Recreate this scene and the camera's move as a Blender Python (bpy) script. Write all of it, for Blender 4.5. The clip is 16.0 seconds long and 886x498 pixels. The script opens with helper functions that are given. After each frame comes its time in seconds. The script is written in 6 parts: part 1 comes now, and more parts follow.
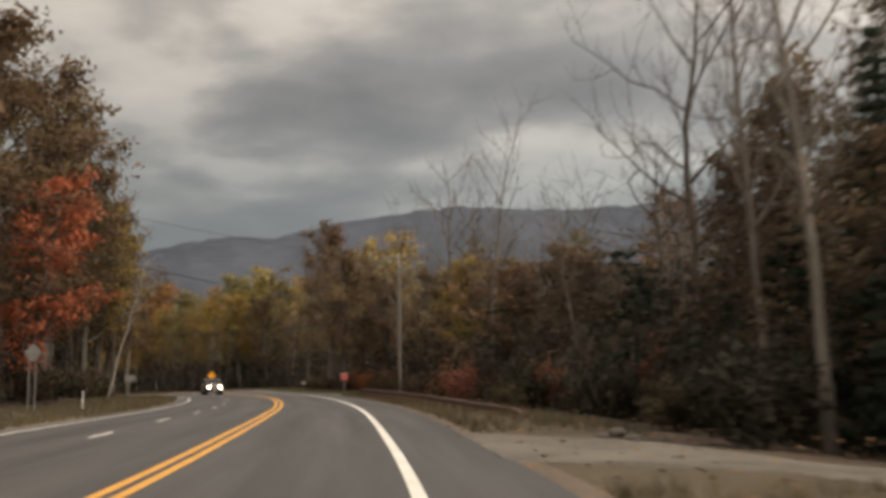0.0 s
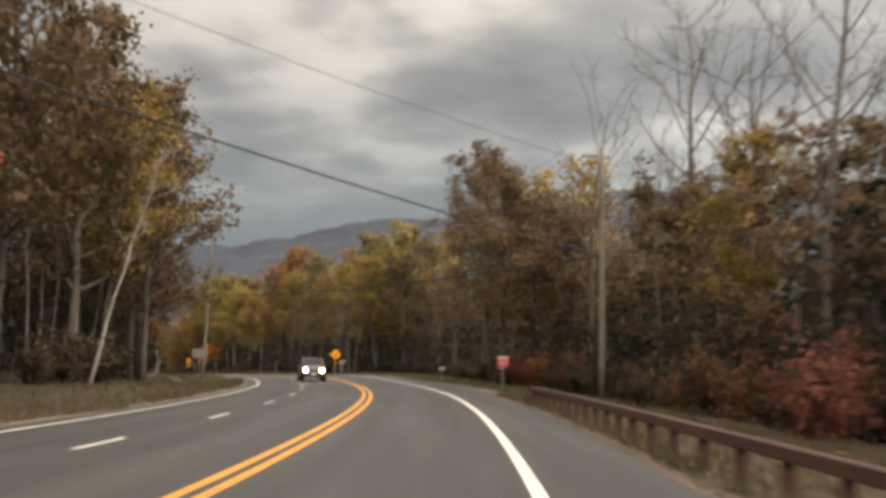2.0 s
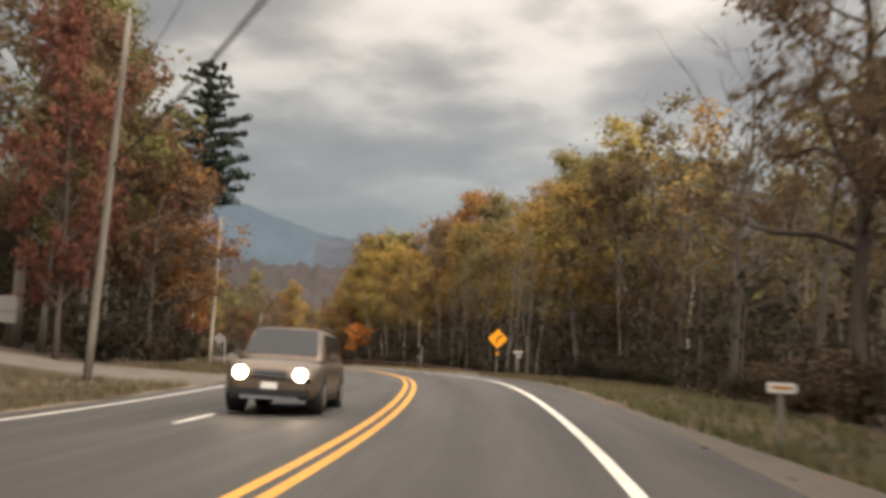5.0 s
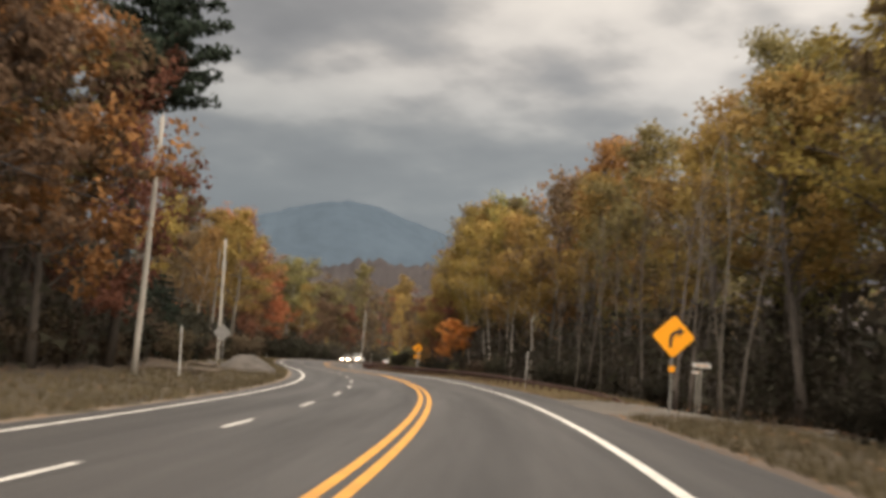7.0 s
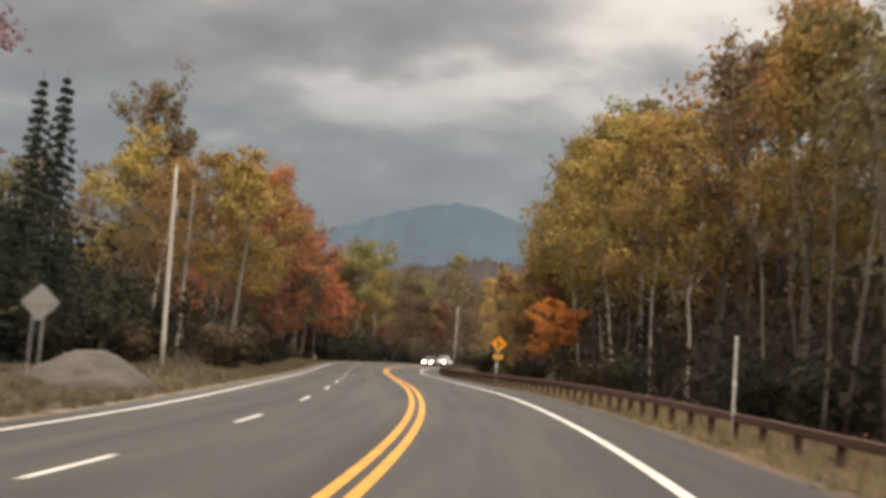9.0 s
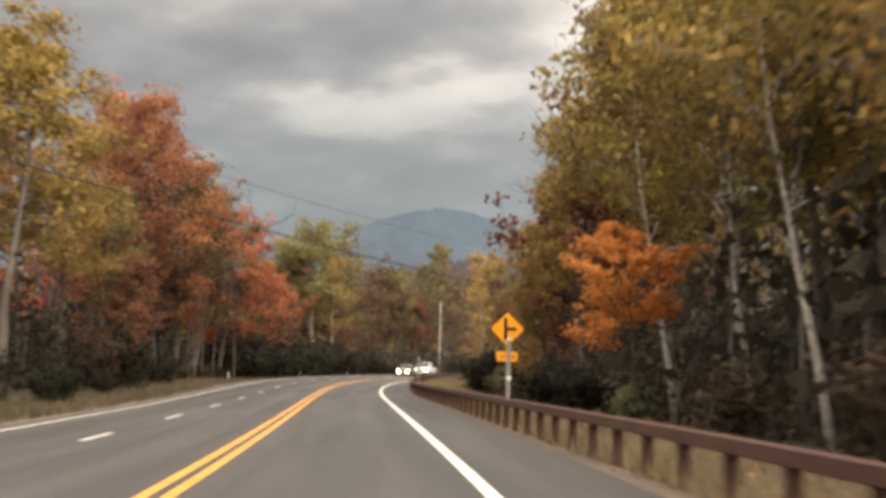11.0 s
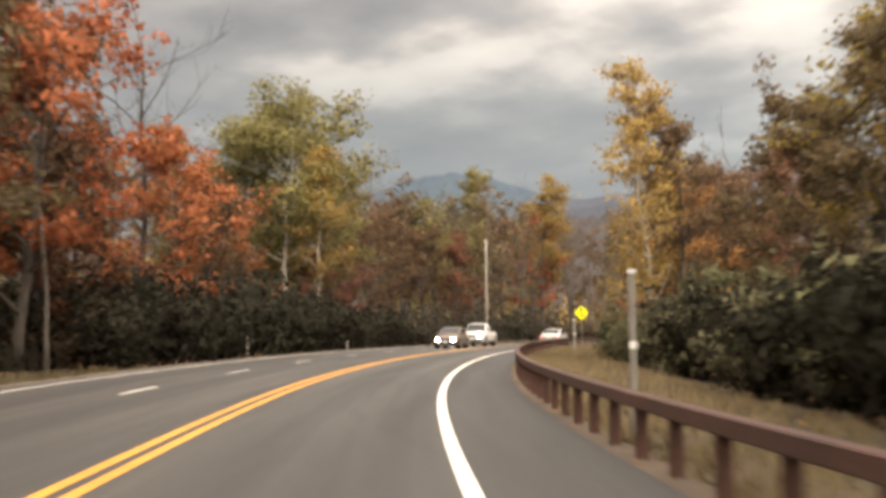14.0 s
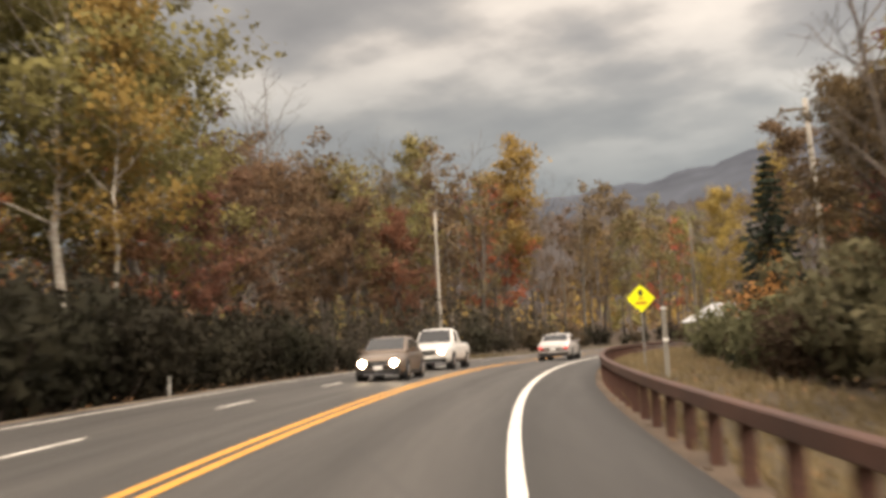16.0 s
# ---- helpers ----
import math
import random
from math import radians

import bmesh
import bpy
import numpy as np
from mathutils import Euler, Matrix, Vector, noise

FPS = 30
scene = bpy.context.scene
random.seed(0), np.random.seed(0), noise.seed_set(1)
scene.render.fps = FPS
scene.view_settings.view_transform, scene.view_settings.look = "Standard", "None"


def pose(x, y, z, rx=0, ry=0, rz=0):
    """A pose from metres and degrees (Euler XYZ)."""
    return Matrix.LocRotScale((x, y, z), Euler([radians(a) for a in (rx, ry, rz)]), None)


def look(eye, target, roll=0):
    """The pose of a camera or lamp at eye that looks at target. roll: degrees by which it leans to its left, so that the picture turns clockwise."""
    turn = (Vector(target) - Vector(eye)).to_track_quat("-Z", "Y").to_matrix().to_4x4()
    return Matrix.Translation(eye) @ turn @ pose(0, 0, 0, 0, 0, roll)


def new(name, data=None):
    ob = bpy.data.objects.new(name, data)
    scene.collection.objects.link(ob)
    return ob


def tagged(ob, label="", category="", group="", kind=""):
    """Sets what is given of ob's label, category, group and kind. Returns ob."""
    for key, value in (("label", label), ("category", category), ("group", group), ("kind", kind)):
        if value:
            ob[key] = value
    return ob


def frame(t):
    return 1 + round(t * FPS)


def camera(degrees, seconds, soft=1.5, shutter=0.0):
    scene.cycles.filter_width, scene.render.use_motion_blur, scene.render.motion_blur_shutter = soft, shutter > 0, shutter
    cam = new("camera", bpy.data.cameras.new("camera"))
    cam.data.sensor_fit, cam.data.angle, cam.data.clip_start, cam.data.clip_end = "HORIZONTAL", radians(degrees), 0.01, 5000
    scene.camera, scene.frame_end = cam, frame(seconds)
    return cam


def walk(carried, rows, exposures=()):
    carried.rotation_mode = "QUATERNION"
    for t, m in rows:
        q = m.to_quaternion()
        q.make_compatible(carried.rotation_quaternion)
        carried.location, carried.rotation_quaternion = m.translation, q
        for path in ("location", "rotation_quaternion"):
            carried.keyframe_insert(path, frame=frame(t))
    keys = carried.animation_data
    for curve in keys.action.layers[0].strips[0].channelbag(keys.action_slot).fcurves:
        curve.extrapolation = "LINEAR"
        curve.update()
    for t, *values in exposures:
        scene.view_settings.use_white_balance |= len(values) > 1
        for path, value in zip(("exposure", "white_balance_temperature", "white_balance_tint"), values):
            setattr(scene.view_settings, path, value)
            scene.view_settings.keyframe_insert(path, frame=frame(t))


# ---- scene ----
# The road's own frame: s metres along the double yellow line, o metres to its right.
S_BEGIN, S_STEP, S_COUNT = -90.0, 2.0, 326
KNOT_AT = np.arange(-20, 461, 12.0)
BEND = [0.404, 0.407, 0.412, 0.184, 0.029, 0.072, 0.122, 0.107, 0.156, 0.196, 0.214, 0.173, 0.184, 0.211, 0.202, 0.152, 0.119,
        0.201, 0.222, 0.215, 0.099, 0.03, 0.022, -0.007, -0.031, -0.109, -0.234, -0.282, -0.192, -0.18, -0.239, -0.241, -0.235,
        -0.227, -0.219, -0.212, -0.206, -0.202, -0.199, -0.196, -0.195]
RISE = [-2.79, -2.26, -1.72, -1.2, -0.82, -0.39, 0.06, 0.46, 1.01, 1.16, 1.26, 1.36, 1.51, 1.44, 1.4, 1.41, 1.65, 1.83, 1.94,
        2.04, 2.0, 1.96, 1.92, 1.89, 1.87]
BANK = [-0.003, -0.002, 0.011, 0.016, 0.047, 0.042, 0.032, 0.023, -0.013, -0.013, -0.013, -0.009, -0.007]
RIGHT_LINE, LANE_LINE, LEFT_LINE = 3.66, -3.34, -6.2
RIGHT_EDGE, LEFT_EDGE = 5.45, -6.95

fine = S_BEGIN + S_STEP * np.arange(S_COUNT)
bend = np.radians(np.interp(fine, KNOT_AT, BEND))
road_turn = np.concatenate([[0], np.cumsum((bend[1:] + bend[:-1]) / 2 * S_STEP)])
at_zero = int(-S_BEGIN / S_STEP)
road_turn -= road_turn[at_zero]
mid = (road_turn[1:] + road_turn[:-1]) / 2
road_x = np.concatenate([[0], np.cumsum(-np.sin(mid) * S_STEP)])
road_y = np.concatenate([[0], np.cumsum(np.cos(mid) * S_STEP)])
road_x, road_y = road_x - road_x[at_zero], road_y - road_y[at_zero]
road_z = np.convolve(np.pad(np.interp(fine, np.arange(-20, 461, 20.0), RISE), 4, mode="edge"), np.ones(9) / 9, "valid")
road_z -= road_z[at_zero]
road_bank = np.interp(fine, np.arange(-20, 461, 40.0), BANK)


def on(s, o, up=0.0):
    """World places for road places; arrays or single numbers."""
    s, o = np.asarray(s, float), np.asarray(o, float)
    a = np.interp(s, fine, road_turn)
    return np.stack([np.interp(s, fine, road_x) + o * np.cos(a), np.interp(s, fine, road_y) + o * np.sin(a),
                     np.interp(s, fine, road_z) + np.clip(o, -9, 8) * np.interp(s, fine, road_bank) + up], -1)


def turn_at(s):
    return float(np.interp(s, fine, road_turn))


def lie(o, s):
    """How far the land lies above the road beside it."""
    o, s = np.asarray(o, float), np.asarray(s, float)
    right = np.interp(o, [5.05, 5.85, 9, 14, 40, 90], [-0.06, -0.02, -0.05, -0.5, -1.2, -1.0])
    left = np.interp(-o, [6.5, 7.2, 10, 15, 22, 50, 90], [-0.06, 0.0, 0.02, 0.25, 0.9, 2.0, 2.0])
    # past the first red maples the land drops away from the outer edge
    left = left - np.interp(s, [300, 316, 372, 390], [0, 1, 1, 0]) * np.interp(-o, [7.2, 9, 14, 30], [0.08, 0.35, 1.0, 1.6])
    return np.where(o > 0, right, left) + np.where((o > -6.4) & (o < 5.05), -0.12, 0.0)


# ---- camera ----
ROWS = [
    (0.0, 3.36, 3.84, 1.48, 0.95, 8.23, -1.05),
    (0.5, 2.61, 13.70, 1.74, 3.14, 8.00, -1.10),
    (1.0, 1.47, 23.43, 2.00, 5.11, 7.79, -0.53),
    (1.5, 0.35, 33.11, 2.26, 7.23, 7.47, 0.11),
    (2.0, -0.88, 42.79, 2.49, 9.79, 7.44, 1.13),
    (2.5, -2.33, 52.45, 2.70, 11.98, 7.00, 1.57),
    (3.0, -3.86, 62.10, 2.90, 13.77, 6.78, 2.05),
    (3.5, -5.62, 71.66, 3.10, 15.36, 6.73, 2.55),
    (4.0, -7.59, 81.23, 3.32, 17.62, 6.69, 2.77),
    (4.5, -9.82, 90.75, 3.54, 19.87, 6.65, 3.15),
    (5.1, -13.05, 101.94, 3.80, 22.31, 6.61, 3.37),
    (5.7, -16.71, 112.89, 4.04, 24.53, 6.53, 3.88),
    (6.4, -21.46, 125.46, 4.38, 27.00, 6.44, 4.48),
    (7.0, -25.99, 136.11, 4.67, 29.11, 6.40, 4.70),
    (7.5, -30.00, 144.94, 4.80, 30.76, 6.67, 5.02),
    (8.0, -34.31, 153.62, 4.86, 32.03, 6.52, 4.62),
    (8.5, -38.96, 162.09, 4.91, 33.84, 6.06, 4.96),
    (9.1, -44.41, 172.29, 4.97, 35.25, 6.13, 4.43),
    (9.7, -50.22, 182.30, 5.03, 35.61, 6.27, 3.23),
    (10.4, -57.54, 193.69, 5.11, 35.12, 6.45, 1.82),
    (11.0, -64.29, 203.19, 5.19, 34.26, 6.51, 1.29),
    (11.5, -70.12, 210.95, 5.21, 33.74, 5.71, 0.61),
    (12.0, -76.10, 218.57, 5.17, 34.19, 5.38, 0.71),
    (12.5, -82.16, 226.14, 5.14, 34.49, 5.60, 0.71),
    (13.0, -88.16, 233.73, 5.12, 35.13, 6.15, 0.71),
    (13.5, -94.08, 241.36, 5.10, 35.60, 5.62, 0.17),
    (14.0, -100.06, 248.92, 5.08, 35.00, 4.75, -0.59),
    (14.5, -105.80, 256.63, 5.11, 34.17, 4.97, -0.90),
    (15.0, -111.32, 264.44, 5.18, 33.28, 5.35, -1.83),
    (15.5, -116.65, 272.33, 5.27, 32.38, 4.63, -2.98),
    (16.0, -121.67, 280.43, 5.36, 31.60, 5.23, -3.16),
]
cam = camera(45.36, 16.0, soft=3.8, shutter=0.5)
path = []
for t, x, y, z, yaw, pitch, roll in ROWS:
    a, b = radians(yaw), radians(pitch)
    path.append((t, look((x, y, z), (x - 10 * math.sin(a) * math.cos(b), y + 10 * math.cos(a) * math.cos(b), z + 10 * math.sin(b)), roll)))
walk(cam, path, [(0.0, -0.46, 7350, 13), (0.5, -0.36, 7350, 13), (2.0, -0.05, 7250, 13), (4.5, 0.24, 7300, 14), (7.0, 0.0, 7200, 14), (8.5, 0.06, 7200, 14), (11.0, 0.42, 7350, 14), (14.0, 0.54, 7550, 15), (14.4, 0.44, 7500, 15), (15.0, -0.06, 7450, 14), (15.6, 0.14, 7600, 15), (16.0, 0.3, 7700, 16)])

# ---- sky and sun ----
SUN_BEARING, SUN_HEIGHT = 125.0, 38.0
world = bpy.data.worlds.new("overcast_sky")
scene.world = world
world.use_nodes = True
wn, wl = world.node_tree.nodes, world.node_tree.links
wn.clear()


def math_node(tree, operation, a, b=None, clamp=False):
    node = tree.nodes.new("ShaderNodeMath")
    node.operation, node.use_clamp = operation, clamp
    for n, v in enumerate((a, b)):
        if v is None:
            continue
        if isinstance(v, (int, float)):
            node.inputs[n].default_value = v
        else:
            tree.links.new(v, node.inputs[n])
    return node.outputs[0]


def ramp(tree, fac, stops):
    node = tree.nodes.new("ShaderNodeValToRGB")
    while len(node.color_ramp.elements) < len(stops):
        node.color_ramp.elements.new(0.5)
    for el, (p, c) in zip(node.color_ramp.elements, stops):
        el.position, el.color = p, (*c, 1) if len(c) == 3 else c
    tree.links.new(fac, node.inputs[0])
    return node.outputs[0]


def noise_node(tree, vector, scale, detail=4.0, rough=0.55):
    node = tree.nodes.new("ShaderNodeTexNoise")
    node.inputs["Scale"].default_value, node.inputs["Detail"].default_value = scale, detail
    node.inputs["Roughness"].default_value = rough
    if vector is not None:
        tree.links.new(vector, node.inputs["Vector"])
    return node.outputs[0]


def mix_color(tree, fac, a, b, blend="MIX"):
    node = tree.nodes.new("ShaderNodeMix")
    node.data_type, node.blend_type = "RGBA", blend
    for socket, v in ((node.inputs[0], fac), (node.inputs[6], a), (node.inputs[7], b)):
        if isinstance(v, (int, float)):
            socket.default_value = v
        elif isinstance(v, tuple):
            socket.default_value = (*v, 1)
        else:
            tree.links.new(v, socket)
    return node.outputs[2]


wt = world.node_tree
coord = wn.new("ShaderNodeTexCoord")
split = wn.new("ShaderNodeSeparateXYZ")
wl.new(coord.outputs["Generated"], split.inputs[0])
height = math_node(wt, "MAXIMUM", split.outputs[2], 0.0)
flat = math_node(wt, "ADD", height, 0.2)
layer = wn.new("ShaderNodeCombineXYZ")
wl.new(math_node(wt, "DIVIDE", split.outputs[0], flat), layer.inputs[0])
wl.new(math_node(wt, "DIVIDE", split.outputs[1], flat), layer.inputs[1])
layer.inputs[2].default_value = 3.7
stretched = wn.new("ShaderNodeMapping")
stretched.inputs["Rotation"].default_value = (0, 0, radians(28))
stretched.inputs["Scale"].default_value = (0.85, 1.15, 1)
wl.new(layer.outputs[0], stretched.inputs[0])
billow = noise_node(wt, stretched.outputs[0], 1.7, 3.0, 0.48)
lumps = noise_node(wt, layer.outputs[0], 4.2, 5.0, 0.5)
wisps = noise_node(wt, layer.outputs[0], 0.6, 2.0, 0.5)
cover = math_node(wt, "ADD", math_node(wt, "MULTIPLY", billow, 0.5), math_node(wt, "MULTIPLY", lumps, 0.28))
cover = math_node(wt, "ADD", cover, math_node(wt, "MULTIPLY", wisps, 0.22))
# thick cloud is grey, thin cloud lets warm light through
cloud = ramp(wt, cover, [(0.36, (0.3, 0.32, 0.345)), (0.43, (0.385, 0.405, 0.43)), (0.478, (0.49, 0.505, 0.52)), (0.512, (0.65, 0.65, 0.645)), (0.545, (0.86, 0.85, 0.83)), (0.6, (1.0, 0.985, 0.95))])
# towards the horizon the cloud melts into even haze
veil = ramp(wt, height, [(0.0, (0.95, 0.95, 0.95)), (0.14, (0.84, 0.84, 0.84)), (0.2, (0.42, 0.42, 0.42)), (0.28, (0.04, 0.04, 0.04))])
cloud = mix_color(wt, veil, cloud, (0.57, 0.588, 0.6))
# an overcast sky brightens towards the zenith
lift = ramp(wt, height, [(0.0, (0.5, 0.6, 0.68)), (0.13, (0.57, 0.655, 0.715)), (0.2, (0.75, 0.82, 0.86)), (0.28, (0.98, 1.0, 1.01)), (0.36, (1.14, 1.14, 1.12)), (0.55, (2.2, 2.14, 2.06)), (0.9, (3.1, 3.0, 2.9))])
cloud_light = mix_color(wt, 1.0, cloud, lift, "MULTIPLY")
# the cloud is brighter on the side of the hidden sun
toward = math_node(wt, "ADD", math_node(wt, "MULTIPLY", split.outputs[0], 0.7 * math.sin(radians(SUN_BEARING))), math_node(wt, "MULTIPLY", split.outputs[1], 0.7 * math.cos(radians(SUN_BEARING))))
glow = wn.new("ShaderNodeVectorMath")
glow.operation = "SCALE"
wl.new(cloud_light, glow.inputs[0])
wl.new(math_node(wt, "ADD", toward, 1.36), glow.inputs["Scale"])
sky = wn.new("ShaderNodeTexSky")
sky.sky_type, sky.sun_disc = "NISHITA", False
sky.sun_elevation, sky.sun_rotation = radians(SUN_HEIGHT), radians(SUN_BEARING)
blue = wn.new("ShaderNodeBackground")
blue.inputs[1].default_value = 0.06
wl.new(sky.outputs[0], blue.inputs[0])
grey = wn.new("ShaderNodeBackground")
grey.inputs[1].default_value = 1.0
wl.new(glow.outputs[0], grey.inputs[0])
both = wn.new("ShaderNodeMixShader")
both.inputs[0].default_value = 0.94
wl.new(blue.outputs[0], both.inputs[1])
wl.new(grey.outputs[0], both.inputs[2])
out = wn.new("ShaderNodeOutputWorld")
wl.new(both.outputs[0], out.inputs[0])

lamp = bpy.data.lights.new("sun", "SUN")
lamp.energy, lamp.angle, lamp.color = 1.9, radians(25), (1.0, 0.95, 0.87)
sun = new("sun", lamp)
a, b = radians(SUN_BEARING), radians(SUN_HEIGHT)
sun.matrix_world = look((0, 0, 60), (-60 * math.sin(a) * math.cos(b), -60 * math.cos(a) * math.cos(b), 60 - 60 * math.sin(b)))


# ---- materials ----
def material(name, color, rough=0.8, metal=0.0, dark=None, grain=6.0, spots=0.7, bump=0.0, bump_scale=30.0, emit=0.0, emit_color=None,
             vary=0.0, islands=0.0, leaf=0.0, spec=0.4, stretch=None):
    m = bpy.data.materials.new(name)
    m.use_nodes = True
    t = m.node_tree
    p = t.nodes["Principled BSDF"]
    p.inputs["Roughness"].default_value, p.inputs["Metallic"].default_value = rough, metal
    p.inputs["Specular IOR Level"].default_value = spec
    tc = t.nodes.new("ShaderNodeTexCoord").outputs["Object"]
    if stretch:
        mp = t.nodes.new("ShaderNodeMapping")
        mp.inputs["Scale"].default_value = stretch
        t.links.new(tc, mp.inputs[0])
        tc = mp.outputs[0]
    col = color
    if dark is not None:
        big, small = noise_node(t, tc, spots), noise_node(t, tc, grain, 6.0, 0.65)
        f = math_node(t, "ADD", math_node(t, "MULTIPLY", big, 0.5), math_node(t, "MULTIPLY", small, 0.5))
        col = ramp(t, f, [(0.36, dark), (0.62, color)])
    if islands:
        geo = t.nodes.new("ShaderNodeNewGeometry")
        col = mix_color(t, math_node(t, "MULTIPLY", geo.outputs["Random Per Island"], islands), col if not isinstance(col, tuple) else col,
                        dark if dark else tuple(0.3 * c for c in color))
    if vary:
        info = t.nodes.new("ShaderNodeObjectInfo")
        hsv = t.nodes.new("ShaderNodeHueSaturation")
        r = info.outputs["Random"]
        t.links.new(math_node(t, "ADD", math_node(t, "MULTIPLY", r, 0.06 * vary), 0.5 - 0.03 * vary), hsv.inputs["Hue"])
        t.links.new(math_node(t, "ADD", math_node(t, "MULTIPLY", math_node(t, "FRACT", math_node(t, "MULTIPLY", r, 7.3)), 0.6 * vary), 1 - 0.3 * vary), hsv.inputs["Value"])
        if isinstance(col, tuple):
            hsv.inputs["Color"].default_value = (*col, 1)
        else:
            t.links.new(col, hsv.inputs["Color"])
        col = hsv.outputs[0]
    if isinstance(col, tuple):
        p.inputs["Base Color"].default_value = (*col, 1)
    else:
        t.links.new(col, p.inputs["Base Color"])
    if emit:
        p.inputs["Emission Color"].default_value = (*(emit_color or color), 1)
        p.inputs["Emission Strength"].default_value = emit
    if bump:
        bn = t.nodes.new("ShaderNodeBump")
        bn.inputs["Strength"].default_value = bump
        bn.inputs["Distance"].default_value = 0.02
        t.links.new(noise_node(t, tc, bump_scale, 5.0, 0.6), bn.inputs["Height"])
        t.links.new(bn.outputs[0], p.inputs["Normal"])
    if leaf:
        tr = t.nodes.new("ShaderNodeBsdfTranslucent")
        if isinstance(col, tuple):
            tr.inputs[0].default_value = (*col, 1)
        else:
            t.links.new(col, tr.inputs[0])
        mx = t.nodes.new("ShaderNodeMixShader")
        mx.inputs[0].default_value = leaf
        t.links.new(p.outputs[0], mx.inputs[1])
        t.links.new(tr.outputs[0], mx.inputs[2])
        t.links.new(mx.outputs[0], t.nodes["Material Output"].inputs[0])
    return m


def asphalt_material():
    m = material("asphalt", (0.1, 0.098, 0.095), 0.62, spec=0.35)
    t = m.node_tree
    p = t.nodes["Principled BSDF"]
    uv = t.nodes.new("ShaderNodeUVMap")
    uv.uv_map = "road"
    sp = t.nodes.new("ShaderNodeSeparateXYZ")
    t.links.new(uv.outputs[0], sp.inputs[0])
    tc = t.nodes.new("ShaderNodeTexCoord").outputs["Object"]
    stretched = t.nodes.new("ShaderNodeMapping")
    stretched.inputs["Scale"].default_value = (1.0, 0.05, 1.0)
    t.links.new(uv.outputs[0], stretched.inputs[0])
    lanes = noise_node(t, stretched.outputs[0], 0.9, 4.0)
    patches, grain = noise_node(t, tc, 0.25, 5.0), noise_node(t, tc, 60.0, 3.0, 0.7)
    # polished wheel tracks, two to a lane
    track = math_node(t, "SINE", math_node(t, "MULTIPLY", sp.outputs[0], 2 * math.pi / 1.95))
    f = math_node(t, "ADD", math_node(t, "MULTIPLY", lanes, 0.62), math_node(t, "MULTIPLY", patches, 0.09))
    f = math_node(t, "ADD", f, math_node(t, "MULTIPLY", grain, 0.29))
    f = math_node(t, "ADD", f, math_node(t, "MULTIPLY", track, 0.035))
    col = ramp(t, f, [(0.32, (0.036, 0.0338, 0.0312)), (0.5, (0.052, 0.0485, 0.0445)), (0.7, (0.075, 0.0695, 0.0625))])
    # thin cracks sealed with tar
    warp = t.nodes.new("ShaderNodeMapping")
    warp.inputs["Scale"].default_value = (0.3, 0.12, 1)
    t.links.new(uv.outputs[0], warp.inputs[0])
    crack = t.nodes.new("ShaderNodeTexVoronoi")
    crack.feature = "DISTANCE_TO_EDGE"
    crack.inputs["Scale"].default_value = 0.9
    t.links.new(warp.outputs[0], crack.inputs["Vector"])
    line = math_node(t, "LESS_THAN", crack.outputs["Distance"], 0.006)
    col = mix_color(t, math_node(t, "MULTIPLY", line, 0.25), col, (0.03, 0.03, 0.03))
    # the outer shoulder of the last bend was paved later and is darker
    newer = math_node(t, "MULTIPLY", math_node(t, "GREATER_THAN", sp.outputs[0], RIGHT_LINE), math_node(t, "MULTIPLY", math_node(t, "SUBTRACT", sp.outputs[1], 225.0), 1 / 60.0, True))
    col = mix_color(t, math_node(t, "MULTIPLY", newer, 0.5), col, (0.03, 0.028, 0.026))
    t.links.new(col, p.inputs["Base Color"])
    t.links.new(math_node(t, "ADD", math_node(t, "MULTIPLY", lanes, -0.3), 0.78), p.inputs["Roughness"])
    bn = t.nodes.new("ShaderNodeBump")
    bn.inputs["Strength"].default_value, bn.inputs["Distance"].default_value = 0.25, 0.01
    t.links.new(grain, bn.inputs["Height"])
    t.links.new(bn.outputs[0], p.inputs["Normal"])
    return m


def ground_material():
    """Dry verge grass by the road, leaf litter under the trees."""
    m = material("forest_floor", (0.1, 0.075, 0.045), 0.95)
    t = m.node_tree
    p = t.nodes["Principled BSDF"]
    tc = t.nodes.new("ShaderNodeTexCoord").outputs["Object"]
    f = math_node(t, "ADD", math_node(t, "MULTIPLY", noise_node(t, tc, 0.22, 5.0), 0.5), math_node(t, "MULTIPLY", noise_node(t, tc, 7.0, 6.0, 0.7), 0.5))
    litter = ramp(t, f, [(0.35, (0.022, 0.017, 0.012)), (0.5, (0.055, 0.037, 0.023)), (0.66, (0.1, 0.06, 0.034))])
    grass = ramp(t, f, [(0.35, (0.037, 0.029, 0.017)), (0.5, (0.075, 0.057, 0.033)), (0.66, (0.128, 0.096, 0.057))])
    at = t.nodes.new("ShaderNodeAttribute")
    at.attribute_name = "verge"
    t.links.new(mix_color(t, at.outputs["Fac"], litter, grass), p.inputs["Base Color"])
    bn = t.nodes.new("ShaderNodeBump")
    bn.inputs["Strength"].default_value, bn.inputs["Distance"].default_value = 0.8, 0.06
    t.links.new(noise_node(t, tc, 9.0, 6.0, 0.7), bn.inputs["Height"])
    t.links.new(bn.outputs[0], p.inputs["Normal"])
    return m


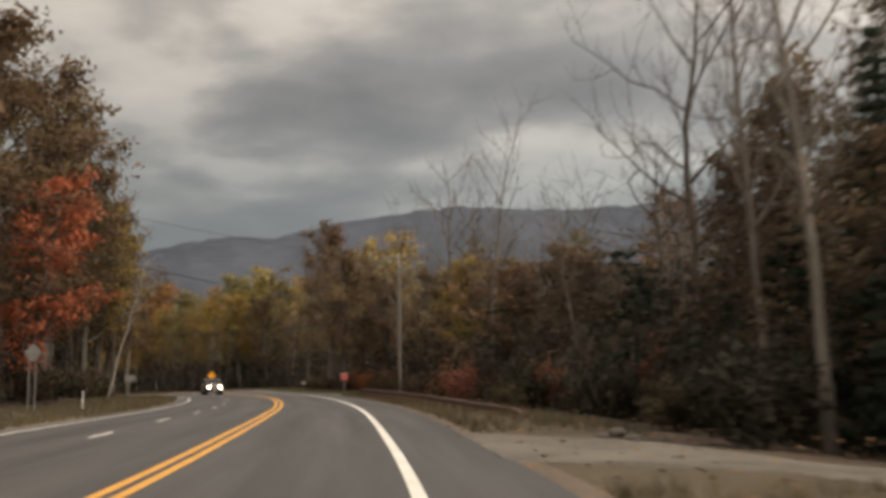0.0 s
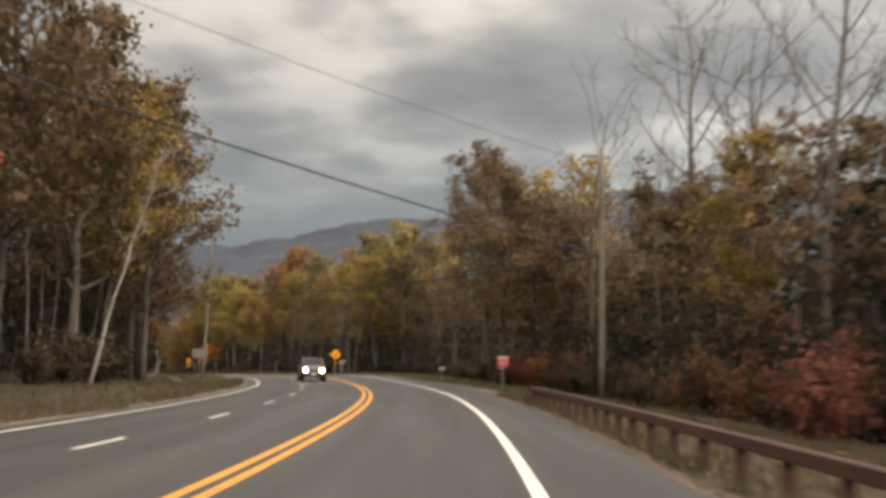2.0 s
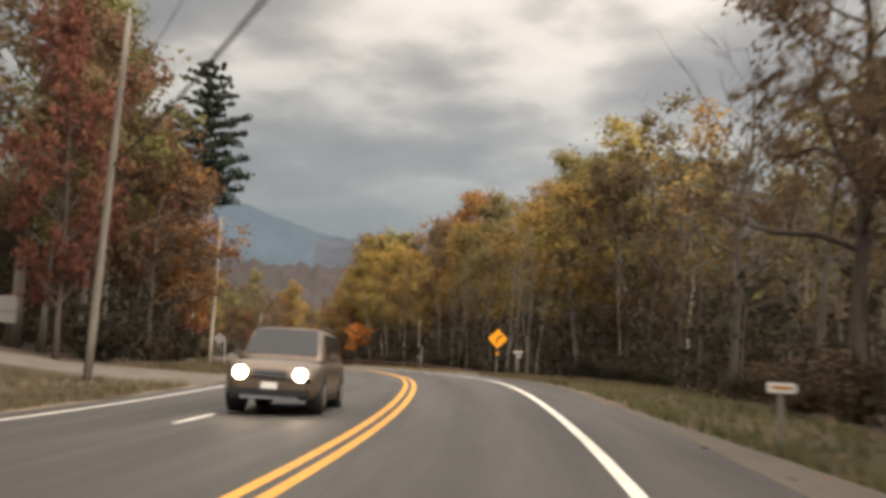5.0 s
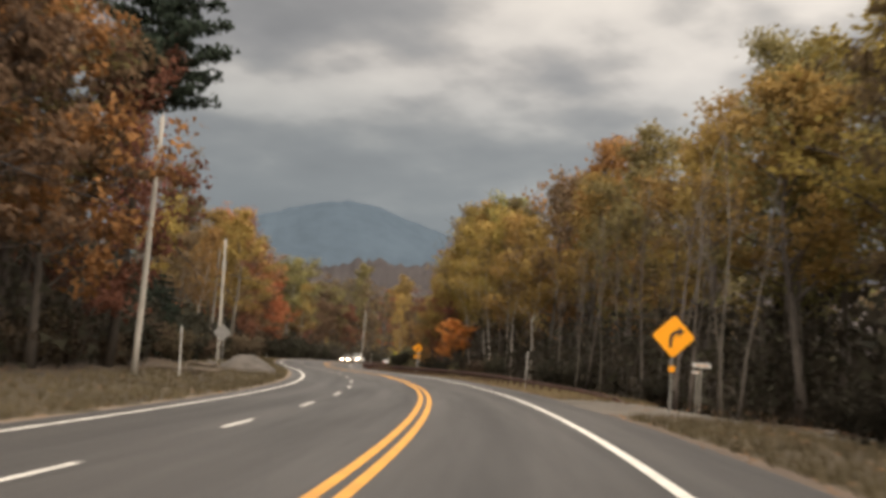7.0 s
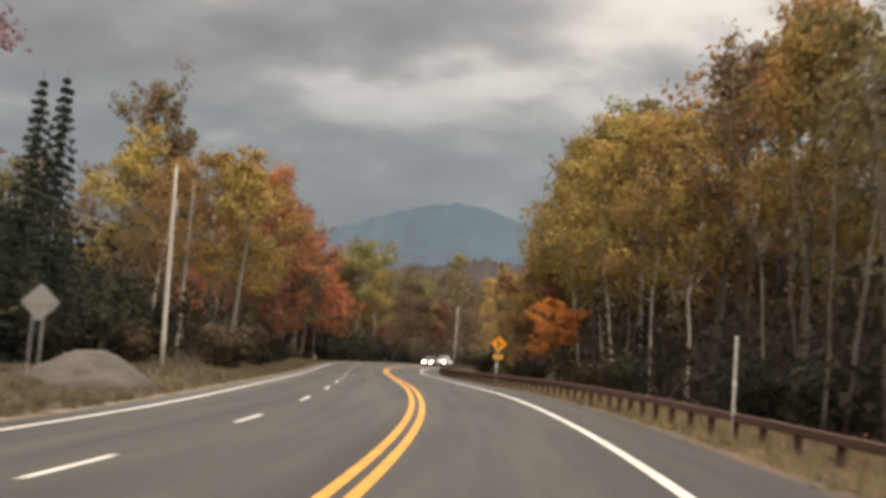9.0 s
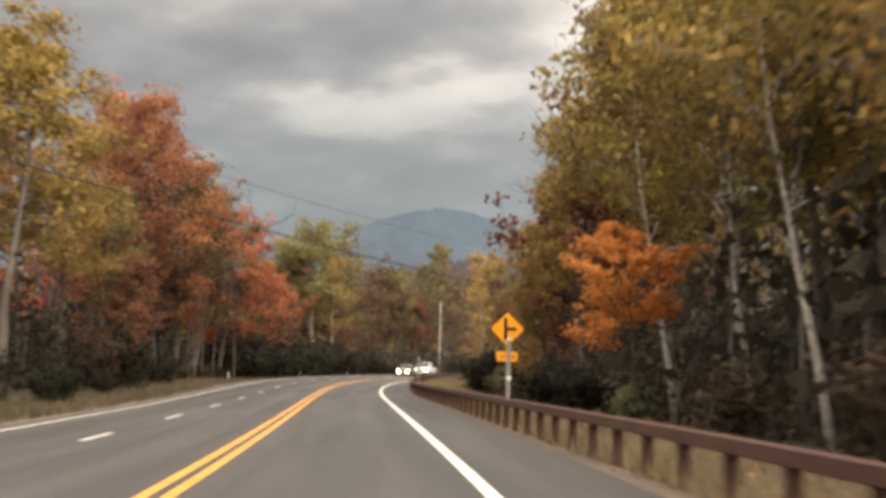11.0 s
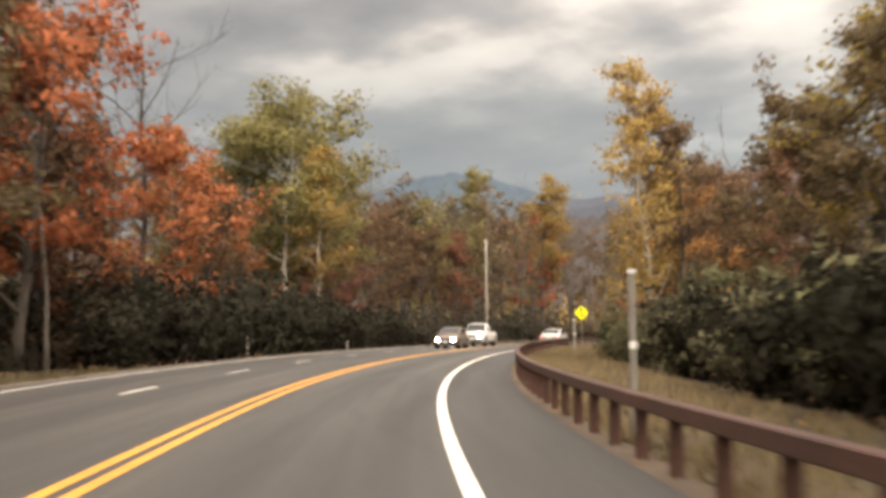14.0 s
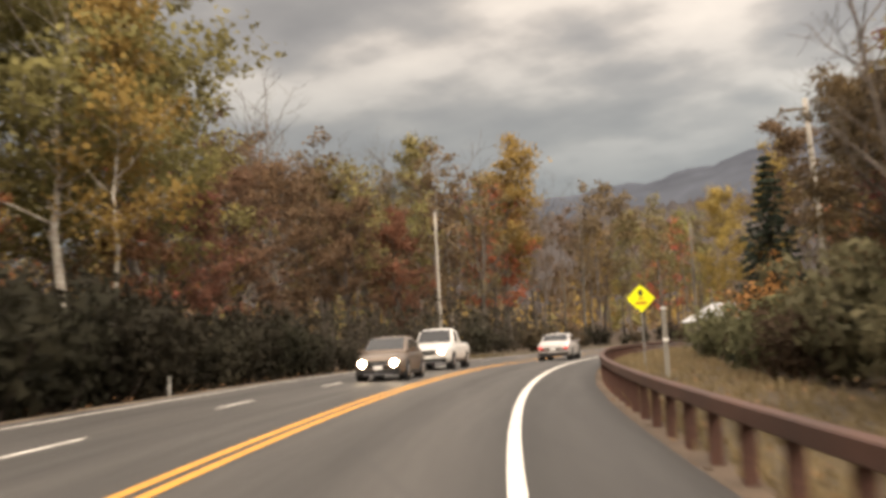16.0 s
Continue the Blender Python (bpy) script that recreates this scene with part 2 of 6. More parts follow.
M = {
    "asphalt": asphalt_material(),
    "ground": ground_material(),
    "yellow_paint": material("yellow_road_paint", (0.72, 0.34, 0.045), 0.6, dark=(0.5, 0.23, 0.04), grain=25, spots=1.2),
    "white_paint": material("white_road_paint", (0.78, 0.74, 0.66), 0.6, dark=(0.5, 0.47, 0.42), grain=25, spots=1.2),
    "gravel": material("gravel", (0.155, 0.134, 0.108), 0.95, dark=(0.075, 0.064, 0.052), grain=18, spots=0.6, bump=0.9, bump_scale=22),
    "pale_gravel": material("pale_gravel", (0.115, 0.1, 0.08), 0.95, dark=(0.08, 0.07, 0.058), grain=16, spots=0.5, bump=0.7, bump_scale=24),
    "green_blades": material("fading_green_grass", (0.16, 0.15, 0.068), 0.9, dark=(0.065, 0.062, 0.03), grain=0.5, spots=0.15, islands=0.35, leaf=0.25),
    "sand": material("sandy_shoulder", (0.25, 0.19, 0.135), 0.95, dark=(0.13, 0.1, 0.072), grain=14, spots=0.5, bump=0.7, bump_scale=20),
    "soil": material("leaf_strewn_soil", (0.15, 0.108, 0.075), 0.95, dark=(0.075, 0.056, 0.042), grain=16, spots=0.9, bump=0.8, bump_scale=20),
    "stone": material("crushed_stone", (0.115, 0.098, 0.082), 0.95, dark=(0.055, 0.048, 0.041), grain=9, spots=0.9, bump=1.0, bump_scale=14),
    "rust": material("weathered_steel", (0.105, 0.049, 0.035), 0.62, 0.15, dark=(0.055, 0.028, 0.022), grain=14, spots=0.8, bump=0.2, bump_scale=40),
    "bark": material("grey_bark", (0.17, 0.145, 0.12), 0.95, dark=(0.07, 0.058, 0.047), grain=10, spots=1.5, bump=0.8, bump_scale=14, stretch=(1, 1, 0.25), vary=0.5),
    "dark_bark": material("dark_bark", (0.1, 0.08, 0.065), 0.95, dark=(0.04, 0.033, 0.028), grain=10, spots=1.5, bump=0.8, bump_scale=14, stretch=(1, 1, 0.25), vary=0.4),
    "birch_bark": material("birch_bark", (0.5, 0.46, 0.39), 0.85, dark=(0.16, 0.13, 0.11), grain=5, spots=2.2, bump=0.3, bump_scale=20, stretch=(1, 1, 2.2)),
    "pole_wood": material("weathered_pole_wood", (0.25, 0.22, 0.18), 0.9, dark=(0.11, 0.095, 0.08), grain=12, spots=1.0, bump=0.5, bump_scale=30, stretch=(2, 2, 0.15)),
    "pale_pole": material("pale_weathered_pole", (0.46, 0.42, 0.36), 0.9, dark=(0.26, 0.235, 0.2), grain=12, spots=1.0, bump=0.5, bump_scale=30, stretch=(2, 2, 0.15)),
    "grey_wood": material("grey_post_wood", (0.3, 0.28, 0.24), 0.9, dark=(0.15, 0.135, 0.115), grain=14, spots=1.4, bump=0.4, stretch=(2, 2, 0.2)),
    "log": material("cut_log", (0.17, 0.13, 0.092), 0.9, dark=(0.032, 0.026, 0.021), grain=9, spots=2.0, bump=0.6),
    "galvanised": material("galvanised_steel", (0.3, 0.29, 0.27), 0.6, 0.4, dark=(0.19, 0.18, 0.165), grain=12, spots=2.0),
    "sign_orange": material("amber_sign_sheet", (0.95, 0.37, 0.012), 0.4, dark=(0.88, 0.33, 0.01), grain=3, spots=1.0),
    "sign_lime": material("lime_yellow_sign_sheet", (0.88, 0.88, 0.02), 0.4, dark=(0.8, 0.8, 0.02), grain=3, spots=1.0),
    "sign_back": material("sign_back_aluminium", (0.22, 0.21, 0.195), 0.6, 0.3, dark=(0.2, 0.19, 0.175), grain=6, spots=2),
    "black_paint": material("black_sign_ink", (0.02, 0.018, 0.016), 0.6),
    "red_sign": material("red_sign_sheet", (0.55, 0.05, 0.05), 0.55, dark=(0.42, 0.04, 0.04), grain=4, spots=2),
    "white_sign": material("white_reflective_sheet", (0.78, 0.76, 0.72), 0.45, dark=(0.6, 0.58, 0.54), grain=8, spots=2),
    "rubber": material("black_rubber", (0.022, 0.022, 0.022), 0.85, dark=(0.012, 0.012, 0.012), grain=20, spots=4),
    "rim": material("alloy_rim", (0.4, 0.4, 0.41), 0.35, 0.9, dark=(0.25, 0.25, 0.26), grain=9, spots=5),
    "glass": material("dark_car_glass", (0.022, 0.024, 0.026), 0.12, spec=0.35),
    "trim": material("black_car_trim", (0.025, 0.025, 0.026), 0.5, dark=(0.015, 0.015, 0.015)),
    "silver": material("silver_car_paint", (0.5, 0.47, 0.45), 0.28, 0.35, dark=(0.42, 0.39, 0.37), grain=2, spots=0.8, spec=0.6),
    "white_car": material("white_car_paint", (0.62, 0.6, 0.57), 0.3, 0.0, dark=(0.54, 0.52, 0.49), grain=2, spots=0.8, spec=0.6),
    "charcoal": material("charcoal_car_paint", (0.09, 0.085, 0.085), 0.3, 0.3, dark=(0.06, 0.058, 0.058), grain=2, spots=0.8, spec=0.6),
    "tan_car": material("bronze_car_paint", (0.17, 0.13, 0.1), 0.32, 0.3, dark=(0.12, 0.09, 0.07), grain=2, spots=0.8, spec=0.6),
    "headlight": material("lit_headlamp", (1, 0.95, 0.85), 0.2, emit=45, emit_color=(1.0, 0.84, 0.58)),
    "taillight": material("red_tail_lamp", (0.5, 0.02, 0.02), 0.25, emit=0.5, emit_color=(1.0, 0.05, 0.04)),
    "wire": material("black_cable", (0.02, 0.02, 0.021), 0.7),
    "ceramic": material("grey_insulator", (0.35, 0.33, 0.31), 0.3),
    "blades": material("dry_grass", (0.175, 0.136, 0.075), 0.9, dark=(0.066, 0.053, 0.029), grain=0.5, spots=0.15, islands=0.4, leaf=0.25),
    "straw": material("pale_straw_grass", (0.3, 0.225, 0.12), 0.9, dark=(0.14, 0.108, 0.058), grain=0.5, spots=0.15, islands=0.35, leaf=0.25),
    "litter": material("fallen_leaves", (0.3, 0.14, 0.05), 0.9, dark=(0.12, 0.07, 0.035), grain=0.6, spots=0.2, islands=0.8),
    "roofing": material("pale_metal_roof", (0.5, 0.5, 0.5), 0.5, dark=(0.36, 0.36, 0.36)),
    "siding": material("weathered_siding", (0.2, 0.17, 0.14), 0.9, dark=(0.12, 0.1, 0.085)),
}
LEAF = {
    "gold": ((0.47, 0.315, 0.1), (0.22, 0.15, 0.055)),
    "brown_gold": ((0.5, 0.3, 0.115), (0.3, 0.18, 0.075)),
    "coral": ((0.46, 0.17, 0.105), (0.25, 0.098, 0.062)),
    "olive": ((0.32, 0.275, 0.11), (0.14, 0.122, 0.055)),
    "orange": ((0.54, 0.235, 0.105), (0.27, 0.115, 0.054)),
    "red": ((0.62, 0.17, 0.105), (0.32, 0.09, 0.058)),
    "russet": ((0.225, 0.145, 0.082), (0.11, 0.076, 0.048)),
    "brown": ((0.25, 0.175, 0.095), (0.105, 0.078, 0.047)),
    "dry_brown": ((0.15, 0.108, 0.066), (0.065, 0.05, 0.034)),
    "dull_red": ((0.29, 0.13, 0.078), (0.135, 0.067, 0.045)),
    "flame": ((0.8, 0.265, 0.1), (0.5, 0.17, 0.065)),
    "pine": ((0.05, 0.064, 0.044), (0.022, 0.03, 0.022)),
    # near black: the shade inside the woods is put into this colour
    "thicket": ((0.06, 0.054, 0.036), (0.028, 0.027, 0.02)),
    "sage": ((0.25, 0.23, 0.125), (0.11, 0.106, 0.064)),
    # undergrowth tone, darkened to hold the shade below the crowns
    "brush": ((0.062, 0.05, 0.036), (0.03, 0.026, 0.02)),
    "pink": ((0.32, 0.14, 0.1), (0.17, 0.08, 0.06)),
}
for key, (c, d) in LEAF.items():
    M[key] = material(key + "_foliage", c, 0.75, dark=d, grain=1.1, spots=0.35, islands=0.22, leaf=0.36, vary=0.65, spec=0.06)


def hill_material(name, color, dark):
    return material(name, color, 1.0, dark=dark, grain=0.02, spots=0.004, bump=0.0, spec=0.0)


# ridge and mountain: the bluish tones are distance haze put into the colour
M["far_hill"] = hill_material("hazed_wooded_hill", (0.085, 0.094, 0.112), (0.054, 0.06, 0.073))
M["peak"] = hill_material("haze_blue_mountain", (0.075, 0.1, 0.124), (0.058, 0.078, 0.098))
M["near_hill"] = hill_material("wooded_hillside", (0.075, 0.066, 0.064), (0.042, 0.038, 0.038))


# ---- mesh helpers ----
def mesh_of(name, verts, faces, mat, smooth=False):
    me = bpy.data.meshes.new(name)
    me.from_pydata(np.asarray(verts, float).tolist() if len(verts) else [], [], faces.tolist() if isinstance(faces, np.ndarray) else faces)
    for m in mat if isinstance(mat, (list, tuple)) else [mat]:
        me.materials.append(m)
    if smooth:
        me.polygons.foreach_set("use_smooth", [True] * len(me.polygons))
    me.update()
    return me


def part(name, bm, mat, parent, label=""):
    me = bpy.data.meshes.new(name)
    bm.to_mesh(me)
    bm.free()
    me.materials.append(mat)
    ob = new(name, me)
    ob.parent = parent
    return tagged(ob, label)


def share(name, me, parent, m=None, label=""):
    ob = new(name, me)
    ob.parent = parent
    if m is not None:
        ob.matrix_basis = m
    return tagged(ob, label)


def box_bm(x0, x1, y0, y1, z0, z1, bevel=0.0):
    bm = bmesh.new()
    bmesh.ops.create_cube(bm, size=1.0)
    for v in bm.verts:
        v.co = Vector(((x0 + x1) / 2 + v.co.x * (x1 - x0), (y0 + y1) / 2 + v.co.y * (y1 - y0), (z0 + z1) / 2 + v.co.z * (z1 - z0)))
    if bevel:
        bmesh.ops.bevel(bm, geom=bm.edges[:], offset=bevel, segments=2, affect="EDGES")
    return bm


def tube(points, radii, sides, closed=True):
    """Rings round a line: places and faces."""
    pts = np.asarray(points, float)
    n = len(pts)
    way = np.gradient(pts, axis=0)
    way /= np.linalg.norm(way, axis=1)[:, None] + 1e-9
    ref = np.where(np.abs(way[:, 2:3]) > 0.9, [[1.0, 0, 0]], [[0, 0, 1.0]])
    u = np.cross(way, ref)
    u /= np.linalg.norm(u, axis=1)[:, None] + 1e-9
    v = np.cross(way, u)
    ang = np.arange(sides) * 2 * np.pi / sides
    ring = np.cos(ang)[None, :, None] * u[:, None] + np.sin(ang)[None, :, None] * v[:, None]
    verts = (pts[:, None] + ring * np.asarray(radii, float)[:, None, None]).reshape(-1, 3)
    i, j = np.meshgrid(np.arange(n - 1), np.arange(sides), indexing="ij")
    a, b = i * sides + j, i * sides + (j + 1) % sides
    faces = np.stack([a, b, b + sides, a + sides], -1).reshape(-1, 4).tolist()
    if closed:
        faces += [list(range(sides))[::-1], list(range((n - 1) * sides, n * sides))]
    return verts, faces


class Heap:
    """Gathers tubes into one mesh."""

    def __init__(self):
        self.verts, self.faces, self.count = [], [], 0

    def put(self, verts, faces):
        self.verts.append(np.asarray(verts, float))
        self.faces += [[k + self.count for k in f] for f in faces]
        self.count += len(verts)

    def mesh(self, name, mat, smooth=True):
        return mesh_of(name, np.concatenate(self.verts), self.faces, mat, smooth)


def ribbon(name, s, o_left, o_right, up, mat, cuts=1, uv=False):
    s = np.asarray(s, float)
    o = np.linspace(0, 1, cuts + 1)
    lo, hi = np.broadcast_to(o_left, s.shape), np.broadcast_to(o_right, s.shape)
    O = lo[:, None] + (hi - lo)[:, None] * o[None]
    S = np.repeat(s[:, None], cuts + 1, 1)
    verts = on(S, O, up).reshape(-1, 3)
    i, j = np.meshgrid(np.arange(len(s) - 1), np.arange(cuts), indexing="ij")
    a = i * (cuts + 1) + j
    faces = np.stack([a, a + 1, a + cuts + 2, a + cuts + 1], -1).reshape(-1, 4)
    me = mesh_of(name, verts, faces, mat, True)
    if uv:
        layer = me.uv_layers.new(name="road")
        idx = np.empty(len(me.loops), int)
        me.loops.foreach_get("vertex_index", idx)
        layer.data.foreach_set("uv", np.stack([O.ravel()[idx], S.ravel()[idx]], -1).ravel())
    return me


# ---- the road and the land ----
s_all = np.arange(-80, 545.1, 1.5)
tagged(new("road", ribbon("road", s_all, LEFT_EDGE, RIGHT_EDGE, 0.0, M["asphalt"], 10, True)),
       "three-lane grey asphalt highway with worn wheel tracks", "road", kind="structure")
for side, o in (("left", -0.15), ("right", 0.15)):
    tagged(new("center_line", ribbon("center_line", s_all, o - 0.08, o + 0.08, 0.005, M["yellow_paint"])),
           "solid yellow line of the double centre line, painted on asphalt", "road marking", "double yellow line", "structure")
tagged(new("edge_line", ribbon("edge_line", s_all, RIGHT_LINE - 0.09, RIGHT_LINE + 0.09, 0.005, M["white_paint"])),
       "solid white edge line painted along the shoulder", "road marking", "white edge lines", "structure")
tagged(new("edge_line", ribbon("edge_line", s_all, LEFT_LINE - 0.075, LEFT_LINE + 0.075, 0.005, M["white_paint"])),
       "solid white edge line beside the dry verge", "road marking", "white edge lines", "structure")
lane = tagged(new("lane_line"), "broken white line between two lanes, short worn dashes", "road marking", kind="structure")
for k in range(-6, 52):
    s0 = 0.2 + 9.9 * k
    share("dash", ribbon("dash", np.linspace(s0, s0 + 2.75, 4), LANE_LINE - 0.065, LANE_LINE + 0.065, 0.005, M["white_paint"]), lane)


def nearest_road(x, y):
    best_o, best_s, best = np.zeros_like(x), np.zeros_like(x), np.full_like(x, 1e18)
    for k in range(0, S_COUNT, 1):
        d = (x - road_x[k]) ** 2 + (y - road_y[k]) ** 2
        m = d < best
        best[m] = d[m]
        best_s[m] = fine[k]
        best_o[m] = ((x - road_x[k]) * math.cos(road_turn[k]) + (y - road_y[k]) * math.sin(road_turn[k]))[m]
    return best_s, best_o, np.sqrt(best)


def land_height(x, y):
    s, o, d = nearest_road(x, y)
    sign = np.where(o >= 0, 1.0, -1.0)
    near = np.interp(s, fine, road_z) + np.clip(o, -9, 8) * np.interp(s, fine, road_bank) + lie(sign * np.minimum(d, 90), s)
    swell = 0.25 * np.sin(x / 7.3 + 1.1) * np.cos(y / 9.1) + 0.12 * np.sin(x / 2.9 + y / 3.7)
    z = near + swell * np.clip((d - 12) / 10, 0, 1)
    return z - np.clip((d - 200) / 600, 0, 1) * 6.0, s, sign * d


near_x, near_y = np.arange(-262, 82.1, 2.0), np.arange(-70, 482.1, 2.0)
far_steps = np.array([4, 10, 22, 45, 90, 180, 360, 700, 1300, 2400, 4600])
gx = np.concatenate([near_x[0] - far_steps[::-1], near_x, near_x[-1] + far_steps])
gy = np.concatenate([near_y[0] - far_steps[::-1], near_y, near_y[-1] + far_steps])
GX, GY = np.meshgrid(gx, gy, indexing="ij")
gz, gs, go = land_height(GX.ravel(), GY.ravel())
ni, nj = GX.shape
i, j = np.meshgrid(np.arange(ni - 1), np.arange(nj - 1), indexing="ij")
a = i * nj + j
land = mesh_of("ground", np.stack([GX.ravel(), GY.ravel(), gz], -1), np.stack([a, a + nj, a + nj + 1, a + 1], -1).reshape(-1, 4), M["ground"], True)
verge = land.attributes.new("verge", "FLOAT", "POINT")
grassy = np.where(go < 0, np.interp(-go, [6, 12, 15.5], [1, 1, 0.0]) * np.interp(gs, [298, 318, 372, 390], [1, 0.15, 0.15, 1]), np.interp(go, [5, 8.2, 10.0], [1, 0.9, 0.0]))
verge.data.foreach_set("value", grassy.astype(np.float32))
tagged(new("ground", land), "dry roadside grass and leaf-covered forest floor", "ground", kind="structure")


def foot(s, o, sink=0.05):
    """The place on the land beside the road, a little sunk."""
    p = on(s, o)
    z, _, _ = land_height(np.array([p[0]]), np.array([p[1]]))
    return Vector((p[0], p[1], float(z[0]) - sink))


def apron(name, s0, s1, o0, o1, label, up=0.05, skew=0.0):
    """A gravel strip from the shoulder into the trees."""
    n, k = 30, 34
    S, O = np.meshgrid(np.linspace(s0, s1, n), np.linspace(o0, o1, k), indexing="ij")
    frac = np.abs(O - o0) / abs(o1 - o0)
    mid_s = (s0 + s1) / 2
    S = mid_s + (S - mid_s) * (1.0 - 0.45 * np.clip(frac * 2.5, 0, 1)) + 0.25 * np.sin(O * 1.7) + skew * np.clip(np.abs(O) - 6, 0, 8)
    P = on(S, O).reshape(-1, 3)
    z, _, _ = land_height(P[:, 0], P[:, 1])
    rim = np.zeros((n, k))
    rim[[0, -1], :] = 1
    P[:, 2] = z + up - 0.25 * rim.ravel()
    a = (np.arange(n - 1)[:, None] * k + np.arange(k - 1)[None]).ravel()
    quads = np.stack([a, a + k, a + k + 1, a + 1], -1) if o1 < o0 else np.stack([a, a + 1, a + k + 1, a + k], -1)
    ob = new(name, mesh_of(name, P, quads, M["gravel"], True))
    return tagged(ob, label, "driveway", kind="structure")


apron("driveway", 20.5, 28, 5.3, 34, "pale gravel driveway leaving the road beside the guardrail", skew=-1.3)
apron("driveway", 171.5, 183.5, 5.3, 34, "pale gravel side road beside a curve warning sign")
apron("driveway", 138, 154, -6.9, -36, "gravel side drive beside a leaning utility pole")
for s0, s1, o0, o1 in ((-60, 540, LEFT_EDGE - 0.55, LEFT_EDGE + 0.02),):
    tagged(new("shoulder", ribbon("shoulder", np.arange(s0, s1, 2.0), o0, o1, -0.02, M["sand"], 2)),
           "narrow strip of sandy gravel along the asphalt edge", "shoulder", kind="structure")
tagged(new("shoulder", ribbon("shoulder", np.arange(-60, 540, 2.0), RIGHT_EDGE - 0.02, RIGHT_EDGE + 0.42, -0.02, M["soil"], 2)),
       "narrow strip of leaf-strewn soil between asphalt and guardrail", "shoulder", kind="structure")
wide_s = np.arange(90, 128, 1.5)
tagged(new("shoulder", ribbon("shoulder", wide_s, RIGHT_EDGE - 0.02, np.interp(wide_s, [90, 93, 98, 105, 113, 127], [5.6, 6.7, 7.1, 6.7, 6.4, 5.6]), 0.004, M["pale_gravel"], 4)),
       "pale gravel turnout widening the shoulder past the guardrail", "shoulder", kind="structure")


# ---- hills on the skyline ----
def ridge(name, label, eye, far, bearings, heights, depth, mat, seed, rough, n=160, crowns=0.0):
    """A long hill, seen from eye at the given bearings (degrees to the left of north), heights in degrees."""
    k = 26
    B = np.linspace(bearings[0], bearings[-1], n)
    el = np.interp(B, bearings, heights)
    el = np.convolve(np.pad(el, 5, mode="edge"), np.ones(11) / 11, "valid")
    D = np.linspace(far - depth, far + depth, k)
    fall = np.cos(np.linspace(-1, 1, k) * np.pi / 2) ** 0.9
    verts = []
    for m in range(n):
        for q in range(k):
            h = D[q] * math.tan(radians(el[m])) * fall[q]
            w = noise.fractal(Vector((B[m] * 0.9 * far / 2500, D[q] / 260.0, seed)), 1.0, 2.0, 5)
            h += rough * w * fall[q]
            h += crowns * abs(noise.noise(Vector((B[m] * far * 0.0028, D[q] * 0.16, seed)))) * fall[q]
            a = radians(B[m])
            verts.append((eye[0] - D[q] * math.sin(a), eye[1] + D[q] * math.cos(a), h + 2 - 14 * (1 - fall[q])))
    a = (np.arange(n - 1)[:, None] * k + np.arange(k - 1)[None]).ravel()
    ob = new(name, mesh_of(name, verts, np.stack([a, a + k, a + k + 1, a + 1], -1), mat, True))
    tagged(ob, label, "hill", kind="structure")


ridge("backdrop_mountain", "rounded mountain beyond the valley, coloured blue-grey for haze", (-39, 162), 3600,
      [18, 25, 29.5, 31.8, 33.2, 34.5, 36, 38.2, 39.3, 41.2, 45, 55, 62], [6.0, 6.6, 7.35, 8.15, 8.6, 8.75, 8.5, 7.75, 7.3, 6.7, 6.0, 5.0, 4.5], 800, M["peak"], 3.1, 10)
ridge("backdrop_ridge", "long wooded ridge under low cloud, haze in its colour", (3.4, 4), 2400,
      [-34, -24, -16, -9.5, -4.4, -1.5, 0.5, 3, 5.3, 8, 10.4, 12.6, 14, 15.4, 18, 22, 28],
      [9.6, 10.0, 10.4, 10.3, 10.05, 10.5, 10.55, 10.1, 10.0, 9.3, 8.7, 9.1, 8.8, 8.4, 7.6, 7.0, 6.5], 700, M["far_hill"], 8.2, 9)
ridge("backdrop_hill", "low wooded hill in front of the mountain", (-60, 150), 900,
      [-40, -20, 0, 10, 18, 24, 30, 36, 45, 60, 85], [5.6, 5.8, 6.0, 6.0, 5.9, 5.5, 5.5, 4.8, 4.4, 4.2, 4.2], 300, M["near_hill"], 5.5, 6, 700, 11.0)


# ---- trees ----
def unit(v):
    return v / (np.linalg.norm(v) + 1e-9)


